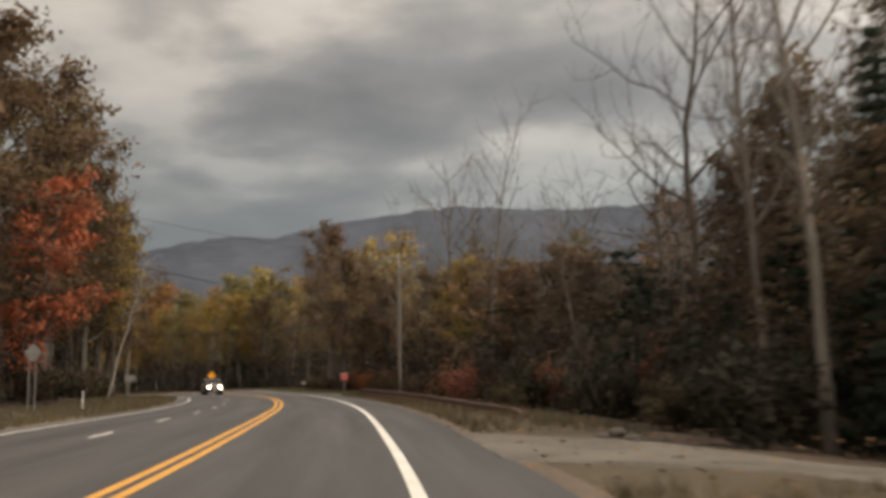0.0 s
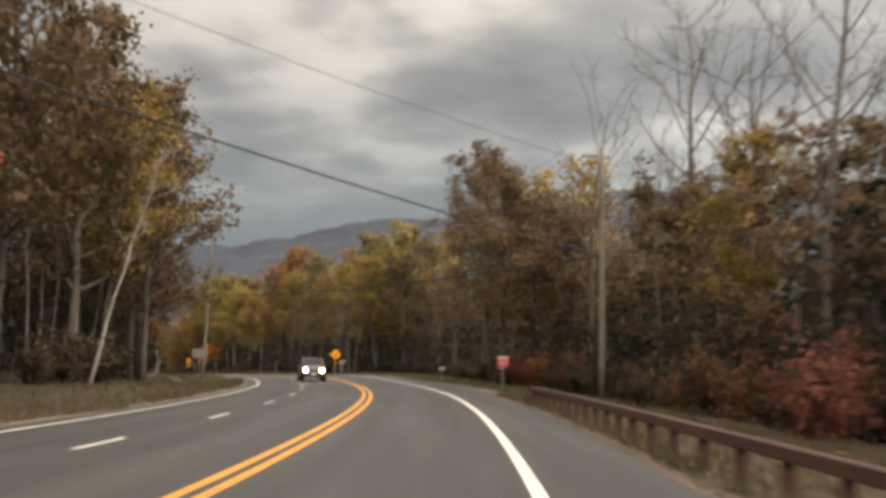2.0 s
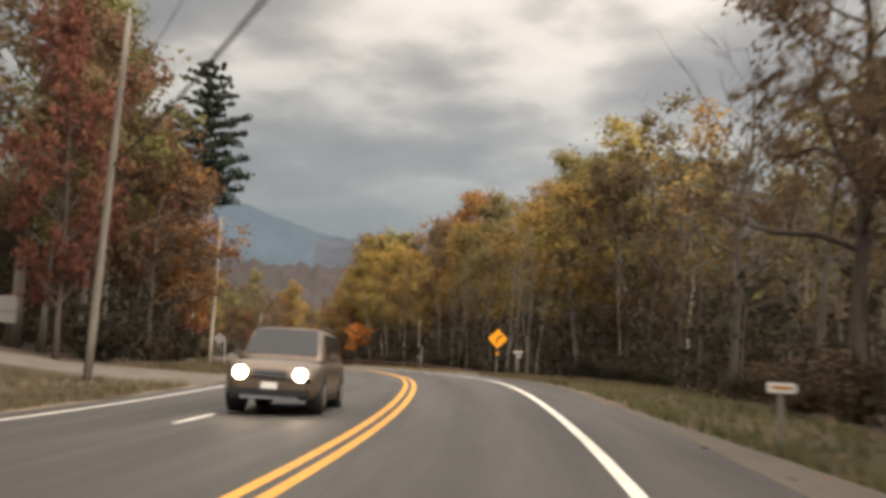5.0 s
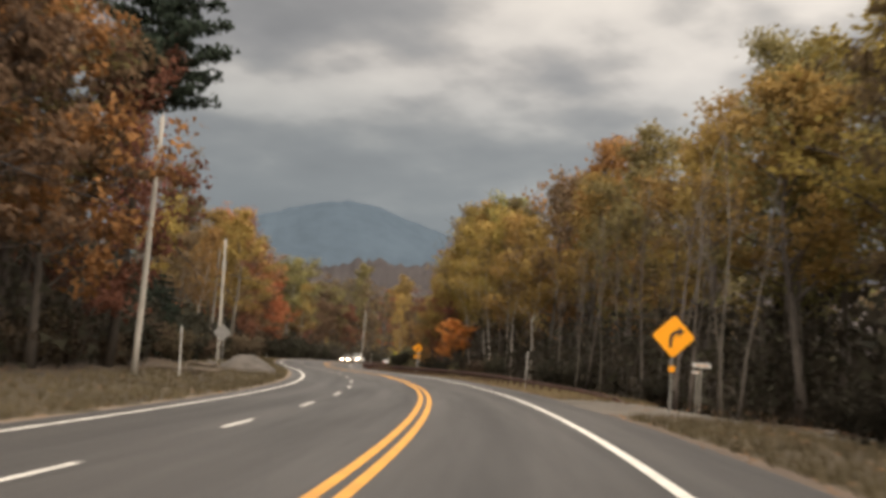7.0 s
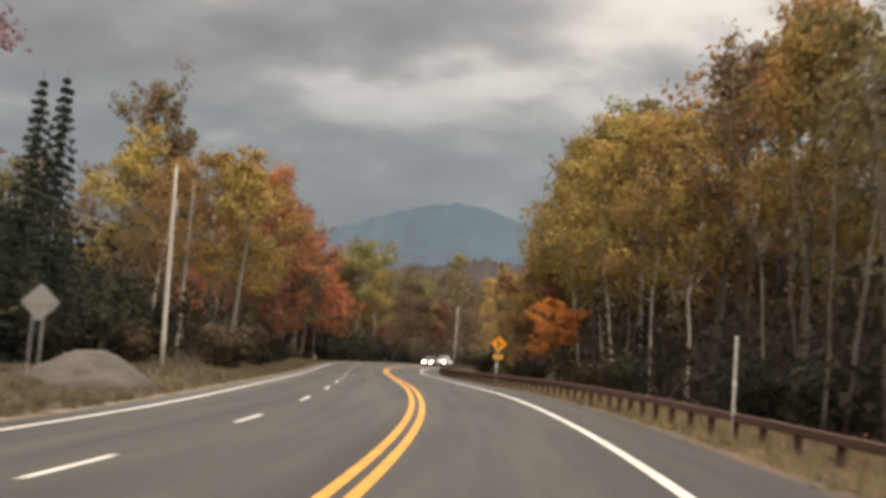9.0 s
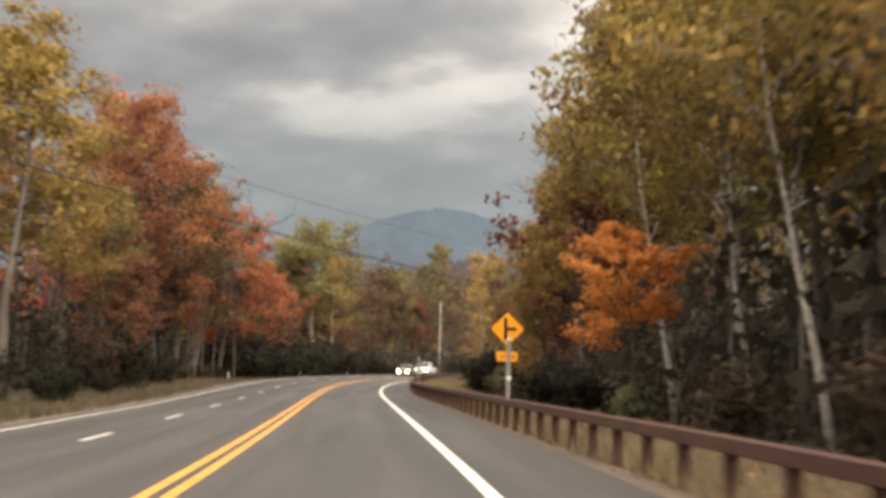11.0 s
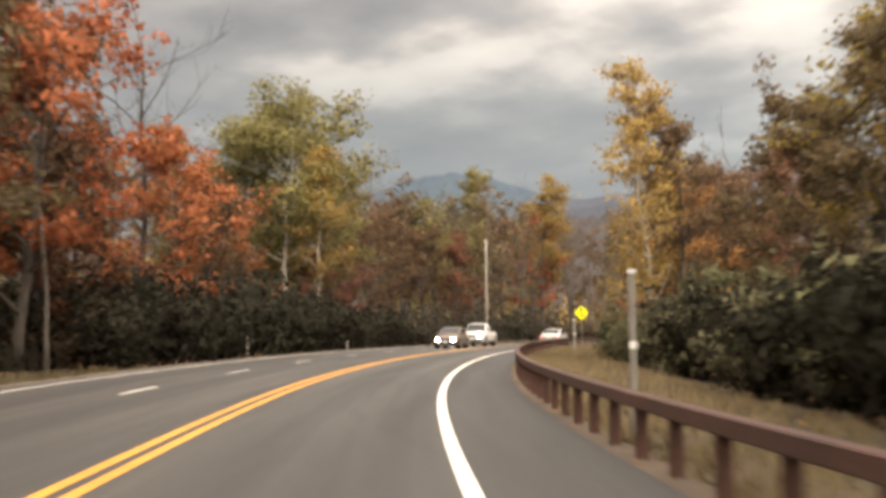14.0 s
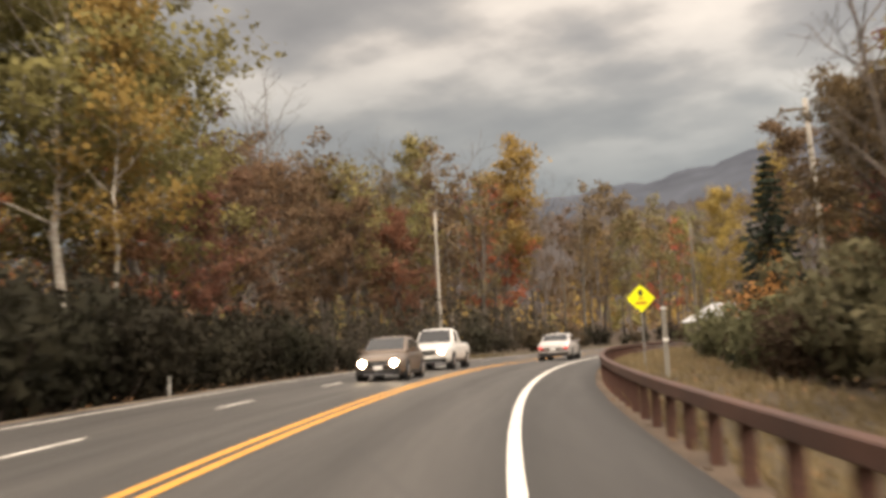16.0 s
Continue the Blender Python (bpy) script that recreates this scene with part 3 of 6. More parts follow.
def grow(seed, height, radius, first, limbs, spread, rise, profile, subs, lean=0.0, wobble=0.25, stems=1, light=False):
    """The wood of a tree and the tips of its twigs."""
    rng = np.random.default_rng(seed)
    wood, tips = Heap(), []
    for stem in range(stems):
        h = height * (1 - 0.12 * stem)
        z = np.linspace(0, 1, 9)
        drift = np.cumsum(rng.normal(0, wobble, (9, 2)), 0) * z[:, None]
        tilt = lean + (0.13 * (stem + 1) if stems > 1 else 0)
        a0 = rng.uniform(0, 2 * np.pi) if stems > 1 else 0.0
        line = np.stack([drift[:, 0] + z * h * tilt * np.cos(a0), drift[:, 1] + z * h * tilt * np.sin(a0), z * h], -1)
        rad = radius * (1 - 0.2 * stem) * (1 - 0.9 * z ** 0.85)
        rad[0] *= 1.35
        wood.put(*tube(line, np.maximum(rad, 0.015), 8 if not light else 5))
        for k in range(limbs // stems):
            f = first + (0.97 - first) * (k + rng.uniform(0, 1)) / (limbs // stems)
            base = np.array([np.interp(f, z, line[:, c]) for c in range(3)])
            az = k * 2.4 + rng.uniform(-0.5, 0.5)
            g = (f - first) / (1 - first)
            length = spread * np.interp(g, [0, 0.3, 0.6, 1], profile) * rng.uniform(0.65, 1.2)
            up = rise + 0.55 * g + rng.uniform(-0.15, 0.15)
            way = unit(np.array([np.cos(az), np.sin(az), up]))
            pts = [base]
            for q in range(4):
                way = unit(way + rng.normal(0, 0.16, 3) + [0, 0, 0.06])
                pts.append(pts[-1] + way * length / 4)
            pts = np.array(pts)
            r0 = min(np.interp(f, z, rad) * 0.55, 0.03 + 0.022 * length)
            wood.put(*tube(pts, np.linspace(r0, 0.012, 5), 5 if not light else 3, False))
            for q in range(subs):
                u = rng.uniform(0.3, 1.0)
                b2 = np.array([np.interp(u, np.linspace(0, 1, 5), pts[:, c]) for c in range(3)])
                w2 = unit(way * 0.7 + rng.normal(0, 0.65, 3) + [0, 0, 0.2])
                l2 = length * rng.uniform(0.2, 0.42)
                mid2 = b2 + w2 * l2 * 0.5 + rng.normal(0, 0.05, 3) * l2
                e2 = b2 + w2 * l2 + [0, 0, 0.06 * l2]
                if not light:
                    wood.put(*tube([b2, mid2, e2], [max(r0 * 0.35, 0.012), 0.012, 0.006], 3, False))
                tips += [mid2, e2]
            tips += [pts[3], pts[4]]
    return wood, np.array(tips), rng


def leaves(rng, tips, per_tip, blur, size, mat, name="crown", droop=0.0, flatness=0.0):
    """Sprays of leaves massed in uneven clumps round the twigs; each leaf is lit as part of its clump."""
    m, n = len(tips), len(tips) * per_tip
    reach = (blur if isinstance(blur, np.ndarray) else np.full(m, blur)) * 1.75 * rng.uniform(0.55, 1.3, m)
    out_way = rng.normal(0, 1, (n, 3))
    out_way /= np.linalg.norm(out_way, axis=1)[:, None]
    gone = np.repeat(reach, per_tip)[:, None] * rng.uniform(0.0, 1.0, (n, 1)) ** 0.45
    c = np.repeat(tips, per_tip, 0) + out_way * gone * np.array([1, 1, 0.62])
    u = rng.normal(0, 1, (n, 3))
    u[:, 2] = u[:, 2] * (1 - flatness) - droop
    u /= np.linalg.norm(u, axis=1)[:, None]
    v = np.cross(u, rng.normal(0, 1, (n, 3)))
    v /= np.linalg.norm(v, axis=1)[:, None] + 1e-9
    L = size * rng.uniform(0.6, 1.3, (n, 1))
    heart = tips.mean(0) * np.array([1, 1, 0.85])
    crown_way = c - heart
    crown_way /= np.linalg.norm(crown_way, axis=1)[:, None] + 1e-9
    lit = out_way * 0.75 + crown_way * 0.8 + rng.normal(0, 0.3, (n, 3)) + np.array([0, 0, 0.25])
    lit /= np.linalg.norm(lit, axis=1)[:, None] + 1e-9
    v = np.where((np.cross(u, v) * lit).sum(1)[:, None] > 0, v, -v)
    fan = np.stack([c + u * L, c - u * L * 0.6 + v * L * 0.6, c - u * L * 0.6 - v * L * 0.6], 1).reshape(-1, 3)
    me = mesh_of(name, fan, np.arange(3 * n).reshape(-1, 3), mat, True)
    me.normals_split_custom_set(np.repeat(lit, 3, 0).tolist())
    return me


ROUND, TALL, AIRY = (0.75, 1.0, 0.85, 0.35), (0.8, 1.0, 0.75, 0.3), (0.6, 0.9, 1.0, 0.7)
KINDS = {}


def kind(name, label, category, height, build):
    KINDS[name] = dict(label=label, category=category, height=height, build=build, made={})


def broadleaf(color, bark, height, spread, first, limbs=20, subs=5, per=15, size=0.16, blur=0.4, profile=ROUND, radius=0.2, stems=1, rise=0.45, wobble=0.2, lean=0.0):
    def make(seed, light):
        wood, tips, rng = grow(seed, height, radius, first, limbs if not light else limbs * 3 // 4, spread, rise, profile, subs if not light else 4, lean, wobble, stems, light)
        trunk = wood.mesh("trunk", M[bark])
        if light:
            return [("trunk", trunk), ("crown", leaves(rng, tips, max(per * 3 // 5, 2), blur * 1.15, size * 1.25, M[color]))]
        return [("trunk", trunk), ("crown", leaves(rng, tips, int(per * 1.3), blur, size * 0.93, M[color]))]
    return make


def bare(bark, height, spread, first, limbs=22, subs=9, radius=0.2, rise=0.6, wobble=0.22, twigs_on=150):
    def make(seed, light):
        wood, tips, rng = grow(seed, height, radius, first, limbs, spread, rise, AIRY, subs if not light else 4, 0.0, wobble)
        twigs = Heap()
        for p in tips[: twigs_on if not light else 30]:
            for q in range(2):
                w = unit(rng.normal(0, 0.6, 3) + [0, 0, 0.9])
                l = rng.uniform(0.4, 1.0)
                twigs.put(*tube([p, p + w * l * 0.5, p + w * l + rng.normal(0, 0.06, 3)], [0.009, 0.007, 0.004], 3, False))
        return [("trunk", wood.mesh("trunk", M[bark])), ("crown", twigs.mesh("crown", M[bark]))]
    return make


def conifer(height, spread, droop, whorls, per=10, size=0.16, gap=0.08, taper=1.0, rough=0.7, puff=0.22):
    def make(seed, light):
        rng = np.random.default_rng(seed)
        wood, tips = Heap(), []
        z = np.linspace(0, 1, 6)
        wood.put(*tube(np.stack([z * 0, z * 0, z * height], -1), 0.19 * (1 - 0.95 * z) + 0.01, 7))
        for k in range(whorls):
            f = gap + (0.98 - gap) * k / whorls
            n = 6 if not light else 4
            for q in range(n):
                az = q * 2 * np.pi / n + k * 0.7 + rng.uniform(-0.3, 0.3)
                length = spread * (1 - f) ** taper * rng.uniform(rough, 1.15) + 0.06
                base = np.array([0, 0, f * height])
                out_way = np.array([np.cos(az), np.sin(az), 0.15])
                pts = [base + out_way * length * t + np.array([0, 0, -droop * length * t * t]) for t in (0, 0.35, 0.7, 1.0)]
                wood.put(*tube(pts, [0.035, 0.025, 0.015, 0.006], 4, False))
                for t in np.linspace(0.25, 1.0, max(int(length * 3), 2)):
                    tips.append(np.array([np.interp(t, (0, 0.35, 0.7, 1.0), [p[c] for p in pts]) for c in range(3)]))
        return [("trunk", wood.mesh("trunk", M["dark_bark"])),
                ("crown", leaves(rng, np.array(tips), per * 3 // 2 if not light else 7, puff * np.clip(1.02 - np.array(tips)[:, 2] / height, 0.03, 1) ** 0.5, size * 0.85 if not light else size * 1.25, M["pine"], droop=0.4))]
    return make


def bush(color, height, width, stems=12, per=22, size=0.11, bark="dark_bark"):
    def make(seed, light):
        rng = np.random.default_rng(seed)
        wood, tips = Heap(), []
        for k in range(stems):
            az, out_by = rng.uniform(0, 2 * np.pi), rng.uniform(0.2, 1.0) * width / 2
            top = np.array([np.cos(az) * out_by, np.sin(az) * out_by, height * rng.uniform(0.55, 1.0) * (1 - 0.35 * out_by / width)])
            start = np.array([np.cos(az), np.sin(az), 0]) * out_by * 0.3
            mid_p = (start + top) / 2 + rng.normal(0, 0.12, 3)
            wood.put(*tube([start, mid_p, top], [0.022, 0.015, 0.005], 3, False))
            for t in (0.3, 0.5, 0.7, 0.85, 1.0):
                p = np.where(t < 0.5, start + (mid_p - start) * t * 2, mid_p + (top - mid_p) * (t * 2 - 1))
                tips += [p, p + rng.normal(0, 0.22, 3)]
        tips = np.array(tips)
        tips[:, 2] = np.maximum(tips[:, 2], 0.12)
        thick = per if not light else per // 3
        return [("base", wood.mesh("base", M[bark])), ("foliage", leaves(rng, tips, thick, 0.19 * width / 2, size if not light else size * 1.6, M[color], "foliage"))]
    return make


kind("oak_tree", "spreading oak with dry russet-brown leaves beside the road", "tree", 14.0, broadleaf("russet", "dark_bark", 14, 5.2, 0.28, 28, 6, 18, 0.17, 0.42, ROUND, 0.26))
kind("near_oak", "broad roadside oak with dense dry russet leaves", "tree", 14.0, broadleaf("russet", "dark_bark", 14, 5.0, 0.26, 26, 7, 23, 0.115, 0.42, ROUND, 0.24, wobble=0.3))
kind("brown_tree", "tall tree with thinning brown and olive autumn leaves", "tree", 16.0, broadleaf("brown", "bark", 16, 4.2, 0.2, 26, 6, 13, 0.16, 0.42, TALL, 0.22))
kind("gold_tree", "tall slim tree with yellow-gold autumn leaves", "tree", 16.0, broadleaf("gold", "bark", 16, 3.8, 0.34, 26, 6, 14, 0.16, 0.52, TALL, 0.2, wobble=0.28))
kind("olive_tree", "tall poplar with fading olive-green leaves", "tree", 16.0, broadleaf("olive", "bark", 16, 4.0, 0.33, 28, 6, 14, 0.16, 0.52, TALL, 0.2, wobble=0.28))
kind("poplar_tree", "pale-trunked poplar with yellow-green leaves above the thicket", "tree", 17.0, broadleaf("olive", "birch_bark", 17, 4.6, 0.34, 28, 6, 18, 0.165, 0.55, (0.8, 1.0, 0.9, 0.5), 0.19, wobble=0.35))
kind("orange_maple", "maple in bright orange autumn leaf", "tree", 12.0, broadleaf("orange", "dark_bark", 12, 4.2, 0.18, 24, 6, 16, 0.155, 0.4, ROUND, 0.18))
kind("red_maple", "maple in deep red autumn leaf at the forest edge", "tree", 12.0, broadleaf("red", "dark_bark", 12, 4.0, 0.15, 24, 6, 16, 0.155, 0.4, ROUND, 0.18))
kind("maroon_maple", "maple in fading brownish-red autumn leaf", "tree", 12.0, broadleaf("dull_red", "dark_bark", 12, 4.0, 0.12, 26, 6, 17, 0.155, 0.4, ROUND, 0.18))
kind("flame_maple", "small maple in vivid orange leaf beside the guardrail", "tree", 12.0, broadleaf("flame", "dark_bark", 12, 4.4, 0.42, 22, 6, 30, 0.15, 0.4, ROUND, 0.16, rise=0.08))
kind("pink_tree", "tall tree with pale reddish-pink thinning leaves", "tree", 15.0, broadleaf("pink", "bark", 15, 3.0, 0.3, 22, 6, 12, 0.15, 0.4, TALL, 0.18))
kind("birch_tree", "white-barked birch with sparse yellow leaves", "tree", 14.0, broadleaf("gold", "birch_bark", 14, 2.7, 0.35, 22, 5, 11, 0.14, 0.52, (1.0, 0.9, 0.6, 0.2), 0.1, wobble=0.3))
kind("brown_birch", "slim white-barked birch with brownish-gold leaves to its foot", "tree", 14.0, broadleaf("brown_gold", "birch_bark", 14, 2.9, 0.16, 30, 6, 13, 0.12, 0.4, (0.9, 1.0, 0.75, 0.25), 0.13, wobble=0.3))
kind("low_gold", "low spreading tree in golden-brown autumn leaf", "tree", 8.0, broadleaf("brown_gold", "dark_bark", 8, 4.0, 0.08, 26, 6, 15, 0.11, 0.4, ROUND, 0.14, wobble=0.3))
kind("tall_maple", "tall spreading maple in rusty orange autumn leaf", "tree", 18.0, broadleaf("orange", "dark_bark", 18, 6.0, 0.2, 30, 8, 22, 0.135, 0.5, ROUND, 0.25, wobble=0.28))
kind("coral_maple", "tall maple in dusky coral-red autumn leaf", "tree", 18.0, broadleaf("coral", "dark_bark", 18, 5.4, 0.2, 30, 8, 20, 0.135, 0.5, ROUND, 0.24, wobble=0.28))
# a dim brown tree: shade of the woods put into its leaf tone
kind("withered_tree", "young tree, its brown leaves darkened to stand for woodland shade", "tree", 10.0, broadleaf("dry_brown", "dark_bark", 10, 2.9, 0.2, 24, 6, 12, 0.12, 0.4, TALL, 0.15, wobble=0.3))
kind("bare_tree", "leafless grey tree with a fan of thin branches", "tree", 16.0, bare("bark", 16, 5.0, 0.3))
kind("bare_dark_tree", "leafless dark tree with crooked limbs", "tree", 15.0, bare("dark_bark", 15, 5.5, 0.35, 16, 8, 0.24, 0.4, 0.3))
kind("birch_snag", "leaning white birch trunk, nearly leafless", "tree", 12.0, bare("birch_bark", 12, 1.8, 0.5, 9, 3, 0.12, 0.8, 0.2))
kind("slim_tree", "slender pale leafless trunk at the forest edge", "tree", 12.0, bare("bark", 12, 1.3, 0.55, 9, 2, 0.085, 0.9, 0.16, 16))
kind("spruce_tree", "dark green spruce with a pointed top", "tree", 12.0, conifer(12, 2.3, 0.35, 26))
kind("hemlock", "low dark hemlock with drooping boughs at the forest edge", "tree", 7.0, conifer(7, 2.2, 0.3, 15, 10, 0.15, 0.03, 0.7, 0.55))
kind("pine_tree", "dark white pine with long level branches", "tree", 18.0, conifer(18, 5.4, -0.06, 15, 22, 0.16, 0.5, 0.6, 0.3, 0.36))
kind("thicket", "dense dark shrub at the forest edge, colour deepened for shade", "shrub", 3.0, bush("thicket", 3.0, 3.4, 14, 10, 0.145))
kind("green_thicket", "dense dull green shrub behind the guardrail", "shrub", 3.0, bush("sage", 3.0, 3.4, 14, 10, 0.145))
kind("brown_shrub", "tangled brown shrub with dry leaves", "shrub", 2.0, bush("dry_brown", 2.0, 2.4, 11, 15, 0.085))
kind("red_shrub", "low shrub with dull red autumn leaves", "shrub", 2.4, bush("dull_red", 2.4, 2.6, 11, 18, 0.08))
kind("orange_shrub", "low shrub with orange-yellow leaves", "shrub", 2.4, bush("orange", 2.4, 2.6, 11, 18, 0.08))

PLAIN = {"withered_tree": "forest_tree", "coral_maple": "maple_tree", "tall_maple": "maple_tree", "brown_birch": "birch_tree", "low_gold": "maple_tree", "near_oak": "oak_tree", "green_thicket": "shrub", "slim_tree": "bare_tree", "hemlock": "hemlock_tree", "flame_maple": "maple_tree", "maroon_maple": "maple_tree", "birch_snag": "birch_tree", "oak_tree": "oak_tree", "brown_tree": "forest_tree", "gold_tree": "aspen_tree", "olive_tree": "poplar_tree", "poplar_tree": "poplar_tree", "orange_maple": "maple_tree",
         "red_maple": "maple_tree", "pink_tree": "forest_tree", "birch_tree": "birch_tree", "bare_tree": "bare_tree", "bare_dark_tree": "bare_tree",
         "spruce_tree": "spruce_tree", "pine_tree": "pine_tree", "thicket": "shrub", "brown_shrub": "shrub", "red_shrub": "shrub", "orange_shrub": "shrub"}
spin = random.Random(11)


def plant(name, s, o, height, variant=0, light=False, wide=1.0, lean=0.0, lean_way=0.0, group=""):
    k = KINDS[name]
    key = (variant, light)
    if key not in k["made"]:
        k["made"][key] = k["build"](101 + 17 * variant + len(name) * 5, light)
    f = height / k["height"]
    ob = new(PLAIN[name])
    tilt = Matrix.Rotation(radians(lean), 4, Vector((-math.sin(radians(lean_way)), math.cos(radians(lean_way)), 0)))
    ob.matrix_basis = (Matrix.Translation(foot(s, o)) @ tilt @ Matrix.Rotation(spin.uniform(0, 6.28), 4, "Z")
                       @ Matrix.Diagonal((f * wide, f * wide, f, 1)))
    for part_name, me in k["made"][key]:
        share(part_name, me, ob)
    return tagged(ob, k["label"], k["category"], group or "roadside woods")


# trees that stand out one by one, along the left side
plant("red_maple", 70.3, -14.7, 13.9, 0)
plant("brown_tree", 62.8, -17.0, 20.6, 0, wide=1.3)
plant("brown_tree", 73.8, -17.5, 24.5, 1, wide=1.3)
plant("brown_tree", 82.2, -16.2, 22.8, 0, wide=1.2)
plant("oak_tree", 92.0, -17.0, 20.5, 0, wide=0.95)
plant("brown_tree", 107.5, -12.8, 15.5, 1, wide=0.9)
plant("birch_snag", 91.4, -12.5, 11.3, 0, wide=0.9, lean=16, lean_way=15)
plant("gold_tree", 100.0, -13.8, 16.0, 0)
plant("brown_tree", 97.8, -14.9, 19.6, 1, wide=1.15)
plant("brown_tree", 111.5, -13.4, 18.7, 0, wide=1.15)
plant("brown_tree", 113.9, -14.5, 18.6, 1, wide=1.1)
plant("brown_tree", 120.4, -14.5, 18.2, 0, wide=1.1)
plant("brown_tree", 126.9, -17.2, 18.5, 0)
plant("pink_tree", 162, -16.6, 21.0, 0, wide=1.1)
plant("brown_tree", 157, -20, 22, 1, wide=1.2)
plant("olive_tree", 168, -19, 22.5, 0, wide=1.1)
plant("oak_tree", 131, -18.5, 20, 1)
plant("pine_tree", 192, -15.2, 26.5, 0, wide=0.95, lean=2, lean_way=20)
plant("maroon_maple", 152.5, -16.6, 16.0, 0, wide=0.6)
plant("oak_tree", 182.9, -17.7, 17.0, 1)
plant("maroon_maple", 189.0, -16.3, 15.0, 0, wide=0.95)
plant("orange_maple", 180.5, -15.4, 14.6, 1)
plant("brown_tree", 185.5, -19.5, 17.0, 1, wide=1.2)
plant("oak_tree", 172.5, -15.6, 13.0, 0)
plant("brown_tree", 173.3, -19.5, 20.5, 1)
plant("pink_tree", 218.5, -19.7, 19.5, 1, wide=0.8)
plant("oak_tree", 262, -20.0, 19.4, 0, wide=0.62)
plant("gold_tree", 258, -22.0, 16, 0)
plant("brown_tree", 252, -18.0, 12.5, 1)
plant("spruce_tree", 245.3, -24.0, 17.0, 0, wide=0.72)
plant("spruce_tree", 250.3, -24.0, 18.6, 1, wide=0.72)
plant("brown_tree", 256.0, -16.8, 13.5, 1, wide=0.9)
plant("birch_tree", 245.2, -15.6, 13.0, 1)
plant("gold_tree", 261.0, -12.4, 16.4, 0, wide=1.2)
plant("gold_tree", 268.0, -15.0, 17.2, 1, wide=1.1)
plant("gold_tree", 275, -13.6, 14.8, 1, wide=1.1)
plant("maroon_maple", 279, -11.6, 7.2, 0)
plant("coral_maple", 284.0, -13.0, 17.4, 0, wide=0.95)
plant("oak_tree", 290.5, -12.2, 13.0, 1)
plant("olive_tree", 280.0, -12.6, 11.5, 1)
plant("brown_tree", 222, -27, 13, 0, wide=1.2)
plant("brown_tree", 230, -26, 12, 1, wide=1.2)
plant("olive_tree", 237, -30, 13, 1, wide=1.2)
plant("tall_maple", 293.2, -14.3, 20.0, 1, wide=1.1)
plant("brown_tree", 302.0, -13.7, 17.2, 0, wide=1.35)
plant("oak_tree", 306.1, -14.0, 15.6, 1)
plant("red_maple", 312.5, -12.8, 15.2, 1, wide=1.0)
plant("oak_tree", 316.0, -13.8, 13.6, 0, wide=0.9)
plant("brown_tree", 320.0, -16.5, 12.8, 0, wide=1.1)
plant("maroon_maple", 317.2, -12.9, 9.6, 0)
plant("red_maple", 326.3, -12.6, 11.6, 1, wide=1.15)
plant("bare_dark_tree", 328.3, -14.9, 17.9, 0)
plant("olive_tree", 339.9, -17.8, 14.5, 1)
plant("orange_maple", 344.2, -15.4, 9.8, 0)
plant("oak_tree", 338, -14.6, 10.5, 1)
plant("poplar_tree", 350.2, -14.4, 18.6, 0, wide=1.2)
plant("olive_tree", 352.0, -17.5, 17.5, 0, wide=1.2)
plant("poplar_tree", 356.2, -14.3, 19.4, 1, wide=1.2)
plant("birch_tree", 347.8, -11.2, 15.2, 0)
plant("olive_tree", 362.7, -16.0, 16.4, 0)
plant("brown_tree", 345.0, -18.5, 12.5, 1, wide=1.2)
plant("olive_tree", 353.5, -20.5, 14.5, 0, wide=1.2)
plant("brown_tree", 360.5, -19.5, 13.0, 0, wide=1.2)
plant("maroon_maple", 354.5, -13.6, 8.2, 1)
plant("oak_tree", 370.3, -16.6, 11.5, 0)
plant("pink_tree", 364, -14.6, 10.5, 1, wide=1.2)
plant("oak_tree", 377.7, -18.3, 12.7, 1)
plant("bare_tree", 385.1, -21.5, 17.8, 0)
plant("maroon_maple", 409.5, -21.6, 13.6, 1)
plant("oak_tree", 397.7, -20.9, 12.2, 0)
plant("bare_tree", 413.5, -23.6, 19.0, 1)
plant("olive_tree", 438.8, -36.8, 26.5, 1, wide=0.8)
plant("gold_tree", 434.8, -21.2, 22.9, 0, wide=1.2)
# and along the right side
plant("bare_tree", 25.9, 13.2, 17.0, 0, wide=0.75)
plant("withered_tree", 23.5, 17.0, 7.2, 1, wide=1.4)
plant("withered_tree", 27.5, 15.5, 7.4, 0, wide=1.4)
plant("bare_tree", 29.5, 13.4, 17.5, 1, wide=0.6)
plant("hemlock", 24.5, 15.0, 6.0, 0, wide=1.2)
plant("hemlock", 28.0, 17.0, 7.0, 1, wide=1.3)
plant("hemlock", 32.0, 15.6, 6.4, 0, wide=1.3)
plant("hemlock", 37.5, 15.4, 6.0, 1, wide=1.3)
for s_t, o_t, h_t, k_t in ((41, 16.5, 9.2, "bare_dark_tree"), (45, 15, 6.6, "hemlock"), (49, 17, 10.2, "bare_dark_tree"), (54, 15.5, 7.6, "withered_tree"), (58, 18, 9.0, "hemlock"), (62, 16, 8.6, "withered_tree"), (67, 17.5, 9.6, "withered_tree"), (72, 16, 8.8, "hemlock"), (77, 17.5, 10.0, "brown_tree")):
    plant(k_t, s_t, o_t, h_t, s_t % 2, False, 1.5)
plant("withered_tree", 30, 18.5, 12, 0)
plant("withered_tree", 36, 17.5, 11, 1)
plant("bare_dark_tree", 41.1, 15.6, 17.7, 1, wide=0.8)
plant("red_shrub", 41.6, 14.2, 3.4, 0, wide=0.6)
plant("bare_tree", 75.7, 14.7, 19.2, 0, wide=0.8)
plant("bare_tree", 92.3, 15.8, 19.9, 1)
